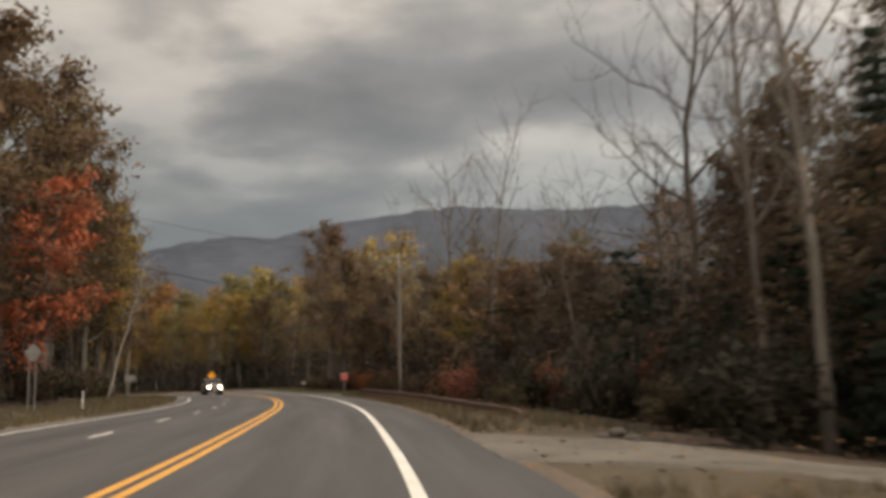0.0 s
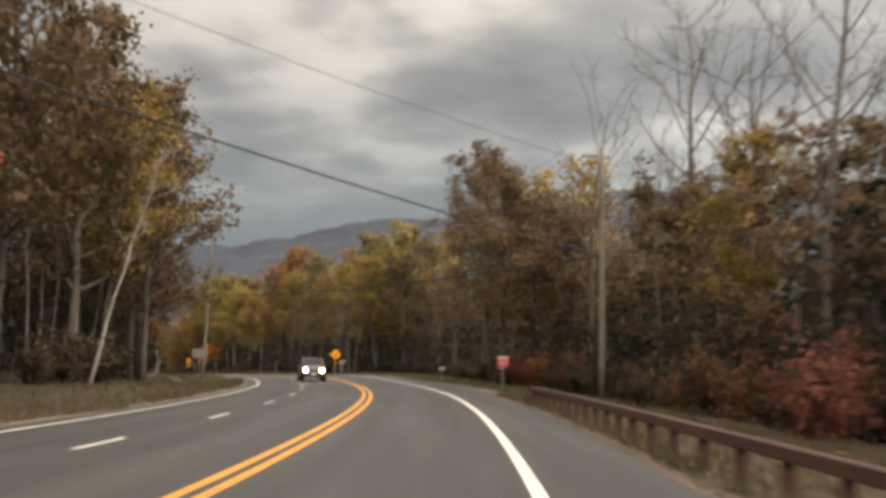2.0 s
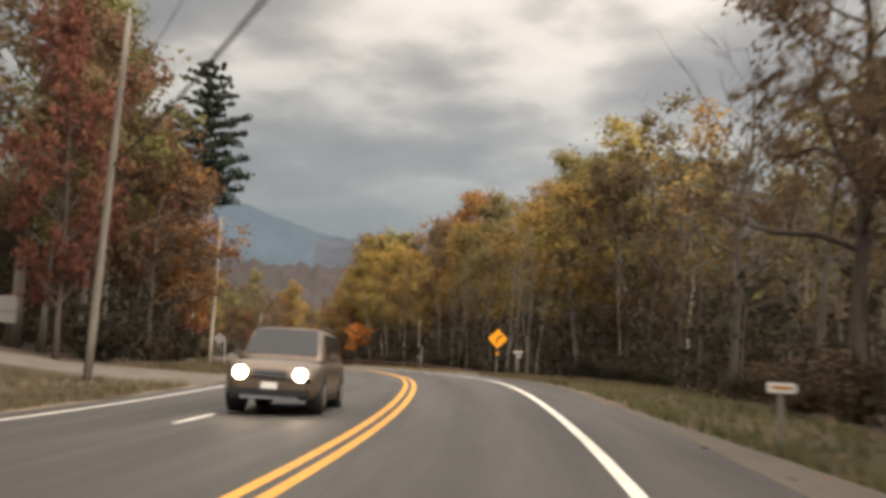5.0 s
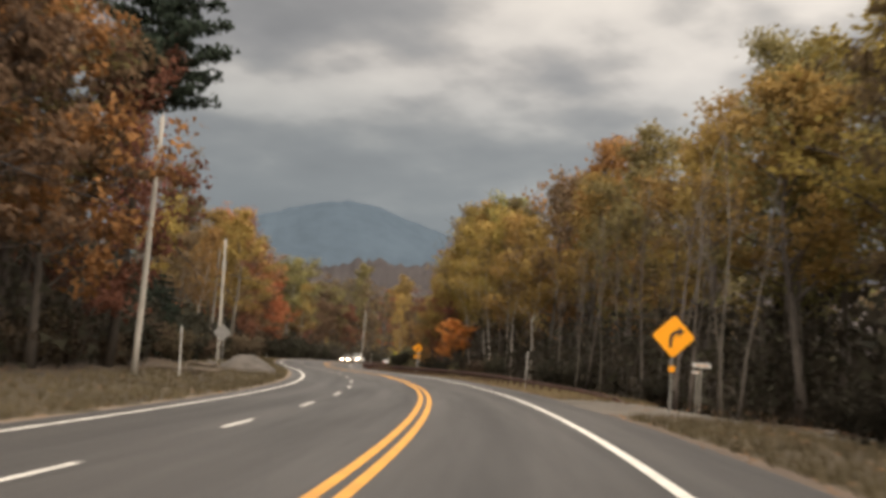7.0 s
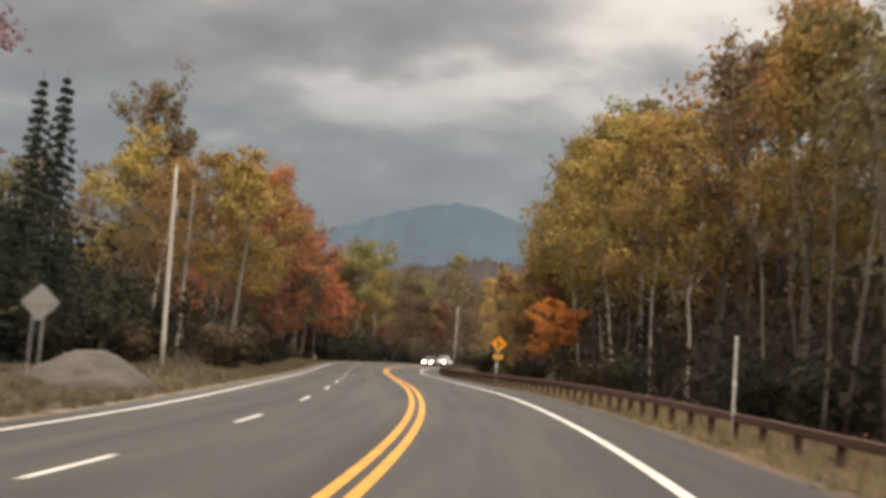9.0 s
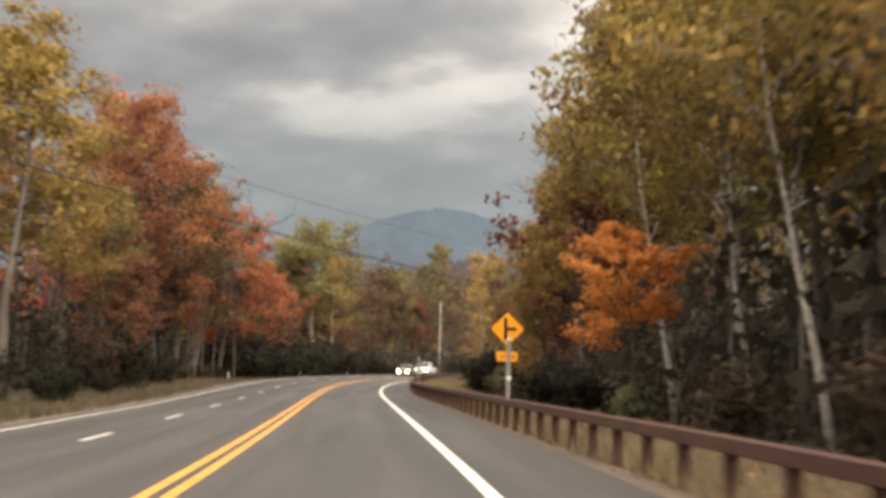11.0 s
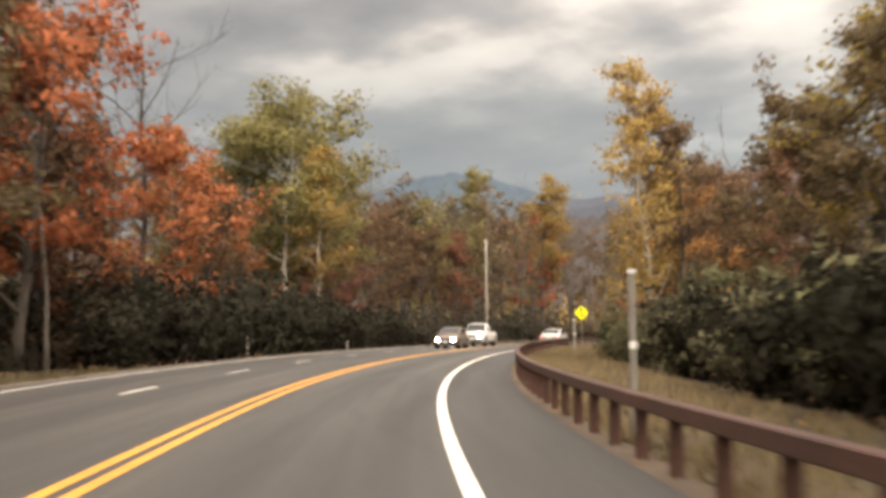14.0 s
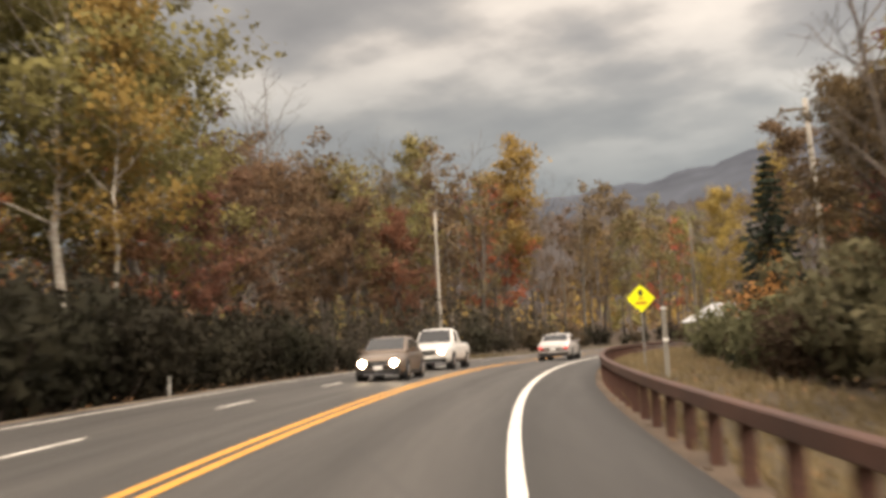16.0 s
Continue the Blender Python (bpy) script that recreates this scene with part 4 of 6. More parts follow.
plant("bare_tree", 101.9, 13.0, 16.4, 0)
plant("bare_dark_tree", 86.2, 16.4, 15.6, 0)
plant("oak_tree", 69.5, 14.7, 8.4, 1)
plant("gold_tree", 80.7, 14.0, 10.6, 1)
plant("spruce_tree", 103.0, 16.3, 6.0, 1)
plant("near_oak", 111.5, 9.6, 13.9, 0, wide=1.15)
plant("near_oak", 113.5, 12.2, 12.2, 1, wide=0.95)
plant("near_oak", 132.5, 13.4, 19.6, 0, wide=0.85)
plant("orange_shrub", 110.3, 11.6, 2.9, 0, wide=0.9)
plant("brown_tree", 114.5, 15.4, 12.5, 1)
plant("oak_tree", 109.5, 14.0, 11.4, 0, wide=0.95)
plant("red_shrub", 111.6, 11.2, 2.5, 0)
plant("red_shrub", 99.7, 12.1, 2.8, 1)
plant("bare_dark_tree", 146.8, 14.3, 14.2, 1)
plant("bare_tree", 140.1, 15.3, 15.3, 0)
plant("brown_tree", 132.2, 15.2, 13.1, 1)
plant("brown_tree", 153.5, 16.4, 12.5, 0)
plant("bare_dark_tree", 161.2, 16.3, 14.0, 0)
plant("brown_tree", 165.0, 17.5, 12.6, 1)
for s_t, o_t, h_t, k_t in ((87, 15.0, 9.5, "brown_tree"), (90.5, 17.5, 9.0, "hemlock"), (94.5, 15.6, 10.5, "oak_tree"), (98, 18.5, 11, "brown_tree"), (101, 16, 8.0, "hemlock"), (104.5, 18, 11.5, "brown_tree"), (84, 18.5, 8.5, "hemlock"), (107.5, 16.5, 7, "hemlock")):
    plant(k_t, s_t, o_t, h_t, int(s_t) % 2, False, 1.25)
plant("oak_tree", 168.5, 15.6, 14.2, 1, wide=0.8)
plant("gold_tree", 189.7, 18.6, 17.4, 1, wide=1.3)
plant("olive_tree", 193.5, 22.5, 19.5, 1, wide=1.3)
plant("gold_tree", 200.5, 17.6, 17.0, 0, wide=1.15)
plant("olive_tree", 183.0, 25.0, 18.5, 0, wide=1.3)
for s_t, o_t, h_t, k_t in ((170, 27, 9, "hemlock"), (175, 31, 12, "brown_tree"), (179, 28, 10, "hemlock"), (184, 30, 13, "brown_tree"), (188, 27, 9, "hemlock"), (178, 36, 15, "brown_tree"), (190, 33, 11, "hemlock"), (172, 38, 15, "olive_tree"), (185, 38, 14, "brown_tree")):
    plant(k_t, s_t, o_t, h_t, s_t % 2, False, 1.35)
plant("olive_tree", 196.9, 21.1, 21.7, 0)
plant("gold_tree", 185.0, 21.5, 20.5, 0, wide=1.2)
plant("gold_tree", 207.1, 18.0, 19.5, 0)
plant("olive_tree", 215.4, 17.5, 20.0, 1)
plant("gold_tree", 221.5, 16.4, 17.7, 1)
plant("orange_maple", 234.5, 20.3, 22.6, 0, wide=0.95)
plant("orange_maple", 239.5, 20.6, 21.6, 1, wide=0.9)
plant("brown_tree", 230.0, 15.3, 18.3, 0)
plant("brown_tree", 240.7, 14.6, 17.6, 1)
plant("birch_tree", 231.5, 12.6, 15.5, 0, lean=6, lean_way=130)
plant("birch_tree", 235.5, 13.0, 16.5, 1, lean=5, lean_way=110)
plant("birch_tree", 238.2, 12.4, 16.0, 0, lean=7, lean_way=140)
plant("birch_tree", 227.0, 13.2, 15.0, 1, lean=4, lean_way=120)
plant("olive_tree", 244.1, 14.8, 18.8, 1)
plant("flame_maple", 248.2, 10.7, 5.9, 1, wide=1.0)
plant("birch_tree", 245.4, 13.4, 16.0, 0)
plant("birch_tree", 246.6, 13.5, 18.8, 1, lean=4, lean_way=120)
plant("birch_tree", 252.9, 13.5, 17.5, 0, lean=5, lean_way=150)
plant("birch_tree", 240.7, 15.2, 17.7, 1)
plant("gold_tree", 257.9, 14.7, 20.0, 1, wide=1.15)
plant("brown_tree", 264.2, 15.3, 20.7, 0)
plant("gold_tree", 269.3, 16.5, 18.8, 0)
plant("gold_tree", 264.5, 12.6, 14.0, 0, wide=1.1)
plant("maroon_maple", 266.0, 14.6, 17.0, 1)
plant("gold_tree", 277, 13.6, 13.5, 1, wide=1.2)
plant("oak_tree", 305, 22, 12, 0, wide=0.8)
plant("low_gold", 289.5, 16.0, 9.0, 0)
plant("gold_tree", 292, 17.0, 12, 1, wide=1.3)
plant("spruce_tree", 26.0, 17.6, 7.5, 0)
plant("spruce_tree", 28, 16, 11, 1)
plant("withered_tree", 33, 14.5, 8.5, 1)
plant("bare_tree", 280.6, 14.4, 17.0, 1)
plant("brown_birch", 318.9, 11.2, 12.6, 1, wide=0.95)
plant("brown_tree", 319.7, 12.6, 10.6, 1, wide=0.9)
plant("orange_maple", 324.5, 13.4, 8.4, 1, wide=0.9)
plant("orange_shrub", 326.0, 11.6, 4.2, 0)
plant("gold_tree", 336.1, 14.5, 11.5, 0)
plant("oak_tree", 331.5, 15.5, 9.5, 1)
plant("brown_tree", 340, 17.5, 11, 0, wide=1.2)
plant("brown_tree", 326, 17.5, 10.5, 1, wide=1.2)
plant("oak_tree", 349, 18, 10, 0)
plant("bare_tree", 341.3, 13.7, 12.7, 0)
plant("pink_tree", 347.6, 16.1, 11.4, 0)
plant("gold_tree", 298.5, 16.8, 12.0, 0, wide=1.3)
plant("brown_tree", 303.5, 15.6, 10.6, 1, wide=1.2)
plant("gold_tree", 308.0, 18.0, 12.2, 1, wide=1.3)
plant("oak_tree", 312.0, 16.0, 9.6, 0, wide=0.9)
plant("pink_tree", 320.5, 17.2, 10.4, 1, wide=1.1)
plant("oak_tree", 346.5, 15.0, 9.0, 1, wide=0.9)
plant("brown_tree", 352.0, 15.4, 9.8, 0, wide=1.1)
plant("brown_tree", 371.0, 15.5, 12.0, 1, wide=1.1)
plant("oak_tree", 357.0, 17.2, 10.6, 0, wide=0.9)
plant("orange_maple", 363.0, 18.4, 10.2, 1, wide=0.9)
plant("brown_tree", 320.6, 11.6, 11.6, 1, wide=0.62)
plant("spruce_tree", 361.5, 12.9, 9.6, 1, wide=1.3)
plant("gold_tree", 387.1, 13.7, 13.3, 0, wide=0.8)
plant("gold_tree", 371.0, 10.9, 8.8, 1, wide=0.75)
plant("tall_maple", 297, -13.4, 18, 0, wide=1.1)
plant("brown_tree", 309, -14.5, 17, 1, wide=1.1)
plant("olive_tree", 281.5, 14.0, 11, 0, wide=1.2)
plant("low_gold", 279.5, 14.6, 9.4, 1, wide=0.9)
plant("low_gold", 284.5, 15.4, 9.6, 0, wide=0.9)
plant("low_gold", 294.5, 16.4, 8.4, 1)
plant("orange_shrub", 359.1, 12.6, 4.1, 1)

slim = random.Random(31)
for s0, s1, count, o0, o1 in ((178, 262, 28, 11.4, 15.5), (130, 170, 10, 13.5, 17), (40, 110, 14, 13, 17), (296, 322, 7, -12.5, -10.8), (46, 130, 12, -18, -14.5), (238, 276, 7, -17, -13.5)):
    for k in range(count):
        plant("slim_tree", slim.uniform(s0, s1), slim.uniform(o0, o1), slim.uniform(8, 13), k % 3, False, 1.0, slim.uniform(0, 7), slim.uniform(0, 360))

# the woods behind them
fill = random.Random(5)
for side in (-1, 1):
    for row, (o_row, gap_row) in enumerate(((20, 7.0), (27, 8.5), (37, 12))):
        s = -8.0 + 2 * row
        while s < 520:
            s += gap_row * fill.uniform(0.7, 1.35)
            o = side * (o_row + fill.uniform(-2.5, 2.5))
            if (side > 0 and (8 < s < 26 or 176 < s < 188 and row < 1)) or (side < 0 and 138 < s < 154 and row < 3):
                continue
            if side < 0 and 188 < s < 268 and row < 3 or side > 0 and 284 < s < 312 and row < 1 or side < 0 and 380 < s < 412 and row < 1:
                continue
            if side < 0 and row == 0 and s < 45:
                continue
            if side < 0:
                mixk = ["brown_tree", "olive_tree", "brown_tree", "oak_tree", "brown_tree"] if s < 190 else ["gold_tree", "oak_tree", "red_maple", "brown_tree", "olive_tree", "bare_tree", "brown_tree"]
                tall = fill.uniform(14, 19) if s < 165 else fill.uniform(13, 17) if s < 300 else fill.uniform(11, 15) if s < 385 else fill.uniform(16, 21)
            elif s < 125:
                mixk = ["bare_tree", "brown_tree", "bare_dark_tree", "brown_tree", "bare_tree"]
                tall = fill.uniform(12, 15.5)
            elif s < 300:
                mixk = ["gold_tree", "olive_tree", "brown_tree", "brown_tree", "birch_tree", "olive_tree"]
                tall = fill.uniform(15, 20)
            else:
                mixk = ["brown_tree", "bare_tree", "gold_tree", "bare_tree", "spruce_tree", "brown_tree"]
                tall = fill.uniform(8.5, 12)
            plant(fill.choice(mixk), s, o, tall, fill.randrange(2), True, fill.uniform(0.9, 1.2))

# thickets and shrubs along the forest edge
for side in (-1, 1):
    s = 0.0
    while s < 480:
        s += fill.uniform(3.2, 5.2)
        if side > 0:
            if 6 < s < 21 or 172 < s < 193:
                continue
            o = fill.uniform(10, 14.5) if s < 285 else fill.uniform(10.4, 13.5)
            # thicket stands in for dense shade in the woods on the right
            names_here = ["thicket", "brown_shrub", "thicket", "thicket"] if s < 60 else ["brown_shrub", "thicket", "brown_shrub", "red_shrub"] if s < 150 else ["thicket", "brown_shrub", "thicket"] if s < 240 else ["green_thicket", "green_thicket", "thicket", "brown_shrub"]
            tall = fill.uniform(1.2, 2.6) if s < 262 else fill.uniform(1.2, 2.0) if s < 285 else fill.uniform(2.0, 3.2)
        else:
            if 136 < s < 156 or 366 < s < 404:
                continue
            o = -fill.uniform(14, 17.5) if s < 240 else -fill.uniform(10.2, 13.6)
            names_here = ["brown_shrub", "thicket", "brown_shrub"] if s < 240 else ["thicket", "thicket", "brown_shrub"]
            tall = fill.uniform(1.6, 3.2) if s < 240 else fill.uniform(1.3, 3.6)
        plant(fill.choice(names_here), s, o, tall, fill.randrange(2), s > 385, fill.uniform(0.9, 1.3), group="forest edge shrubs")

for k in range(30):
    plant(fill.choice(["brown_tree", "bare_tree", "olive_tree", "oak_tree", "brown_tree"]), fill.uniform(396, 470), -fill.uniform(19, 46), fill.uniform(16, 21), fill.randrange(2), True, fill.uniform(0.9, 1.2))
for s_h, o_h, h_h in ((214, -18.5, 5.5), (219, -17.0, 6.5), (224, -19.5, 7.5), (229, -17.5, 6.0), (234, -19.0, 7.0), (208, -19.5, 6.5), (240, -18.0, 5.5), (206, -23.0, 9.0), (213, -22.5, 8.5), (222, -24.0, 10.0), (231, -23.0, 9.0), (239, -22.5, 8.0)):
    plant("hemlock", s_h, o_h, h_h, int(s_h) % 2, False, 1.5)
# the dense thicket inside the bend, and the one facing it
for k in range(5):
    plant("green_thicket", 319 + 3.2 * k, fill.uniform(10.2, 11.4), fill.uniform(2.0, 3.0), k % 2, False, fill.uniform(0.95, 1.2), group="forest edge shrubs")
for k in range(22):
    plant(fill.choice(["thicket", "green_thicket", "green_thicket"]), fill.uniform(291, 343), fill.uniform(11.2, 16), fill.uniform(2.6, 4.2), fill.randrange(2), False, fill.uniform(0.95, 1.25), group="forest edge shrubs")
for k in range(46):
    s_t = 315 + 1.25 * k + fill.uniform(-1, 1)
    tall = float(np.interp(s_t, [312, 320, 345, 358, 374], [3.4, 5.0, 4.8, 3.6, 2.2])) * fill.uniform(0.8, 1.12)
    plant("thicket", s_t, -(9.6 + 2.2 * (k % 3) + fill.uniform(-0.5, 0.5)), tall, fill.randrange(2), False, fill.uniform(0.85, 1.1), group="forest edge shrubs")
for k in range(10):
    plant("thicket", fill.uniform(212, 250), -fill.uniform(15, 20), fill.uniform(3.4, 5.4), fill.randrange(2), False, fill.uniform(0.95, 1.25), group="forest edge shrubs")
for k in range(20):
    plant(fill.choice(["brown_tree", "brown_tree", "oak_tree"]), fill.uniform(28, 125), fill.uniform(14, 30), fill.uniform(7, 10.5), fill.randrange(2), True, 1.2)
for k in range(16):
    plant(fill.choice(["brown_shrub", "brown_shrub", "red_shrub"]), fill.uniform(50, 128), fill.uniform(12, 15), fill.uniform(2.0, 3.4), fill.randrange(2), False, fill.uniform(0.9, 1.25), group="forest edge shrubs")


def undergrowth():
    """Saplings, scrub and low twigs, coloured near black for the shade under the trees."""
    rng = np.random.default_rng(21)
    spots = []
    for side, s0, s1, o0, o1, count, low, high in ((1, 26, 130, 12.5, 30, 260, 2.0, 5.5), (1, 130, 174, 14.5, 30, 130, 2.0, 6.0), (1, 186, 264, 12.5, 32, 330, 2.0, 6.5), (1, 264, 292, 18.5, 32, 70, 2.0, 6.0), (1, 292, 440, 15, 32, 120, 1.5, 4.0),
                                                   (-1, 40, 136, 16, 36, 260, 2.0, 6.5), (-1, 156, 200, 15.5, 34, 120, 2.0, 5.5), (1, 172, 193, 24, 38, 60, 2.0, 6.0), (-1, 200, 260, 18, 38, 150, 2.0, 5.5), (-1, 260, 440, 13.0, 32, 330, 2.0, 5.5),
                                                   # tall rows added farther back as dark backing behind the trunks
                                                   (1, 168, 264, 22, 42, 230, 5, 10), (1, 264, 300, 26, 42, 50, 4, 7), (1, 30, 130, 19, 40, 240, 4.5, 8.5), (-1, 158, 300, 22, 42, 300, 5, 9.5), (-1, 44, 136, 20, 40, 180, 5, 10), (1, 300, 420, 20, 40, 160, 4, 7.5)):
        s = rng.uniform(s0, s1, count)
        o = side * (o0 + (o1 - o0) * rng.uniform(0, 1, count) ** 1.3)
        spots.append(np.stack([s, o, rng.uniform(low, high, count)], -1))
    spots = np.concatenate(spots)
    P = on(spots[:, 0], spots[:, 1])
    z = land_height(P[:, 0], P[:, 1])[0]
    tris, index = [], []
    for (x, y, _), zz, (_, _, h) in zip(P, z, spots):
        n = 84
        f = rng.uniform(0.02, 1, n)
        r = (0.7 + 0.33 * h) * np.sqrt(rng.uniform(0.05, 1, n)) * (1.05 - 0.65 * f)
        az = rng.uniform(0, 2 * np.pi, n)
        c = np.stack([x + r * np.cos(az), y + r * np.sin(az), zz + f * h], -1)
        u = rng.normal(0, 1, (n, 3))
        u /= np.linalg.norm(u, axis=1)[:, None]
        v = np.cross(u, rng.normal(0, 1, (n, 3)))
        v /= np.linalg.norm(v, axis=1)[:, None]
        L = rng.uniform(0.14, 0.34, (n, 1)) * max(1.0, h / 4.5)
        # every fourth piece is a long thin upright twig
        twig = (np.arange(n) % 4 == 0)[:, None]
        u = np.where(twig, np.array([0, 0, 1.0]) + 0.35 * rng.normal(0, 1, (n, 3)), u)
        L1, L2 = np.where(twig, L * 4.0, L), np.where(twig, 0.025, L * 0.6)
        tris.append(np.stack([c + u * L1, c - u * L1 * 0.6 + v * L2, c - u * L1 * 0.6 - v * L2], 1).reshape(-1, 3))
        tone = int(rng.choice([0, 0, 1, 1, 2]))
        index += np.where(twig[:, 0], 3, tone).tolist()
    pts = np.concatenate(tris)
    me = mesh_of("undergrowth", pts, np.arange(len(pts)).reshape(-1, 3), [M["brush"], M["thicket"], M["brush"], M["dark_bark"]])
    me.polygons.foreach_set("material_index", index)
    tagged(new("undergrowth", me), "dense growth and saplings, coloured dark for the shade under the trees", "undergrowth", kind="stuff")


undergrowth()


# ---- far woods ----
def far_woods():
    rng = np.random.default_rng(3)
    keep = []
    while len(keep) < 2000:
        a, d = rng.uniform(-70, 100), 40 + 560 * rng.uniform(0, 1) ** 0.6
        base = on(rng.choice([150.0, 300.0, 400.0, 500.0]), 0.0)
        x, y = base[0] - d * math.sin(radians(a)), base[1] + d * math.cos(radians(a))
        keep.append((x, y))
    keep = np.array(keep)
    z, s, o = land_height(keep[:, 0], keep[:, 1])
    ok = (np.abs(o) > 44) | ((s > 535) & (np.abs(o) > 14))
    quads, index = [], []
    for (x, y), zz in zip(keep[ok], z[ok]):
        h, r, tone = rng.uniform(9, 16), rng.uniform(2.2, 3.6), rng.integers(0, 5)
        n = 56
        f = rng.uniform(0.1, 1, n)
        prof = r * np.sin(np.clip(f, 0.05, 0.97) * np.pi) ** 0.7 * np.sqrt(rng.uniform(0.2, 1, n))
        az = rng.uniform(0, 2 * np.pi, n)
        c = np.stack([x + prof * np.cos(az), y + prof * np.sin(az), zz + f * h], -1)
        u = rng.normal(0, 1, (n, 3))
        u /= np.linalg.norm(u, axis=1)[:, None]
        v = np.cross(u, rng.normal(0, 1, (n, 3)))
        v /= np.linalg.norm(v, axis=1)[:, None]
        L = rng.uniform(0.6, 1.15, (n, 1))
        quads.append(np.stack([c + u * L * 1.1, c - u * L * 0.6 + v * L * 0.8, c - u * L * 0.6 - v * L * 0.8], 1).reshape(-1, 3))
        index += [int(tone)] * n
    pts = np.concatenate(quads)
    me = mesh_of("far_woods", pts, np.arange(len(pts)).reshape(-1, 3), [M["brown"], M["gold"], M["olive"], M["russet"], M["brown"]])
    me.polygons.foreach_set("material_index", index)
    tagged(new("far_woods", me), "distant autumn woods in brown, gold and olive", "woods", kind="stuff")


far_woods()


# ---- guardrails ----
def guardrail(s_knots, o_knots, up_knots, spacing, label):
    """A box beam along the knots, its middle the given heights over the road's plane, on steel posts."""
    rail = tagged(new("guardrail"), label, "guardrail")
    s = np.arange(s_knots[0], s_knots[-1] + 0.01, 0.5)
    smooth = lambda v: np.convolve(np.pad(v, 4, mode="edge"), np.ones(9) / 9, "valid")
    o = smooth(np.interp(s, s_knots, o_knots))
    base = on(s, o)
    up_by = np.interp(s, s_knots, up_knots)
    z = base[:, 2] + up_by
    line = np.stack([base[:, 0], base[:, 1], z], -1)
    way = np.gradient(line, axis=0)
    way /= np.linalg.norm(way, axis=1)[:, None]
    side = np.cross(way, [0, 0, 1.0])
    up = np.array([0, 0, 1.0])
    # box beam with chamfered corners
    ring = [(-0.075, -0.07), (-0.06, -0.085), (0.06, -0.085), (0.075, -0.07), (0.075, 0.07), (0.06, 0.085), (-0.06, 0.085), (-0.075, 0.07)]
    verts = np.stack([line + side * a + up * b for a, b in ring], 1).reshape(-1, 3)
    n, k = len(line), len(ring)
    i, j = np.meshgrid(np.arange(n - 1), np.arange(k), indexing="ij")
    a, b = (i * k + j).ravel(), (i * k + (j + 1) % k).ravel()
    faces = np.stack([a, a + k, b + k, b], -1).tolist() + [list(range(k)), list(range((n - 1) * k, n * k))[::-1]]
    share("beam", mesh_of("beam", verts, faces, M["rust"]), rail, label="rust-brown box beam")
    heap = Heap()
    for x0, x1, y0, y1 in ((-0.05, 0.05, -0.045, -0.037), (-0.05, 0.05, 0.037, 0.045), (-0.004, 0.004, -0.04, 0.04)):
        c = [(x, y, zz) for zz in (-1.05, 0.0) for x, y in ((x0, y0), (x1, y0), (x1, y1), (x0, y1))]
        heap.put(c, [[3, 2, 1, 0], [4, 5, 6, 7], [0, 1, 5, 4], [1, 2, 6, 5], [2, 3, 7, 6], [3, 0, 4, 7]])
    post = heap.mesh("post", M["rust"], False)
    for q in np.arange(s[0] + 2.4, s[-1] - 0.3, spacing):
        p = [np.interp(q, s, line[:, c]) for c in range(3)]
        share("post", post, rail, Matrix.Translation((p[0], p[1], p[2] - 0.075)) @ Matrix.Rotation(turn_at(q), 4, "Z") @ Matrix.Diagonal((1.25, 1.25, 1, 1)))
    return rail


guardrail([36.6, 38.2, 44, 50, 60, 77, 84, 89.2], [8.9, 8.4, 7.3, 6.6, 5.95, 5.9, 6.5, 7.3], [-0.55, 0.12, 0.28, 0.42, 0.54, 0.56, 0.46, 0.36], 1.52,
          "rust-brown steel box-beam guardrail with a turned-down end")
guardrail([184.5, 186, 190, 197, 205, 240, 260, 285, 420], [9.1, 8.65, 7.7, 6.7, 6.2, 5.8, 5.75, 5.7, 5.7], [-0.35, 0.04, 0.26, 0.44, 0.54, 0.6, 0.6, 0.61, 0.61], 1.52,
          "long rust-brown steel box-beam guardrail round the bend")


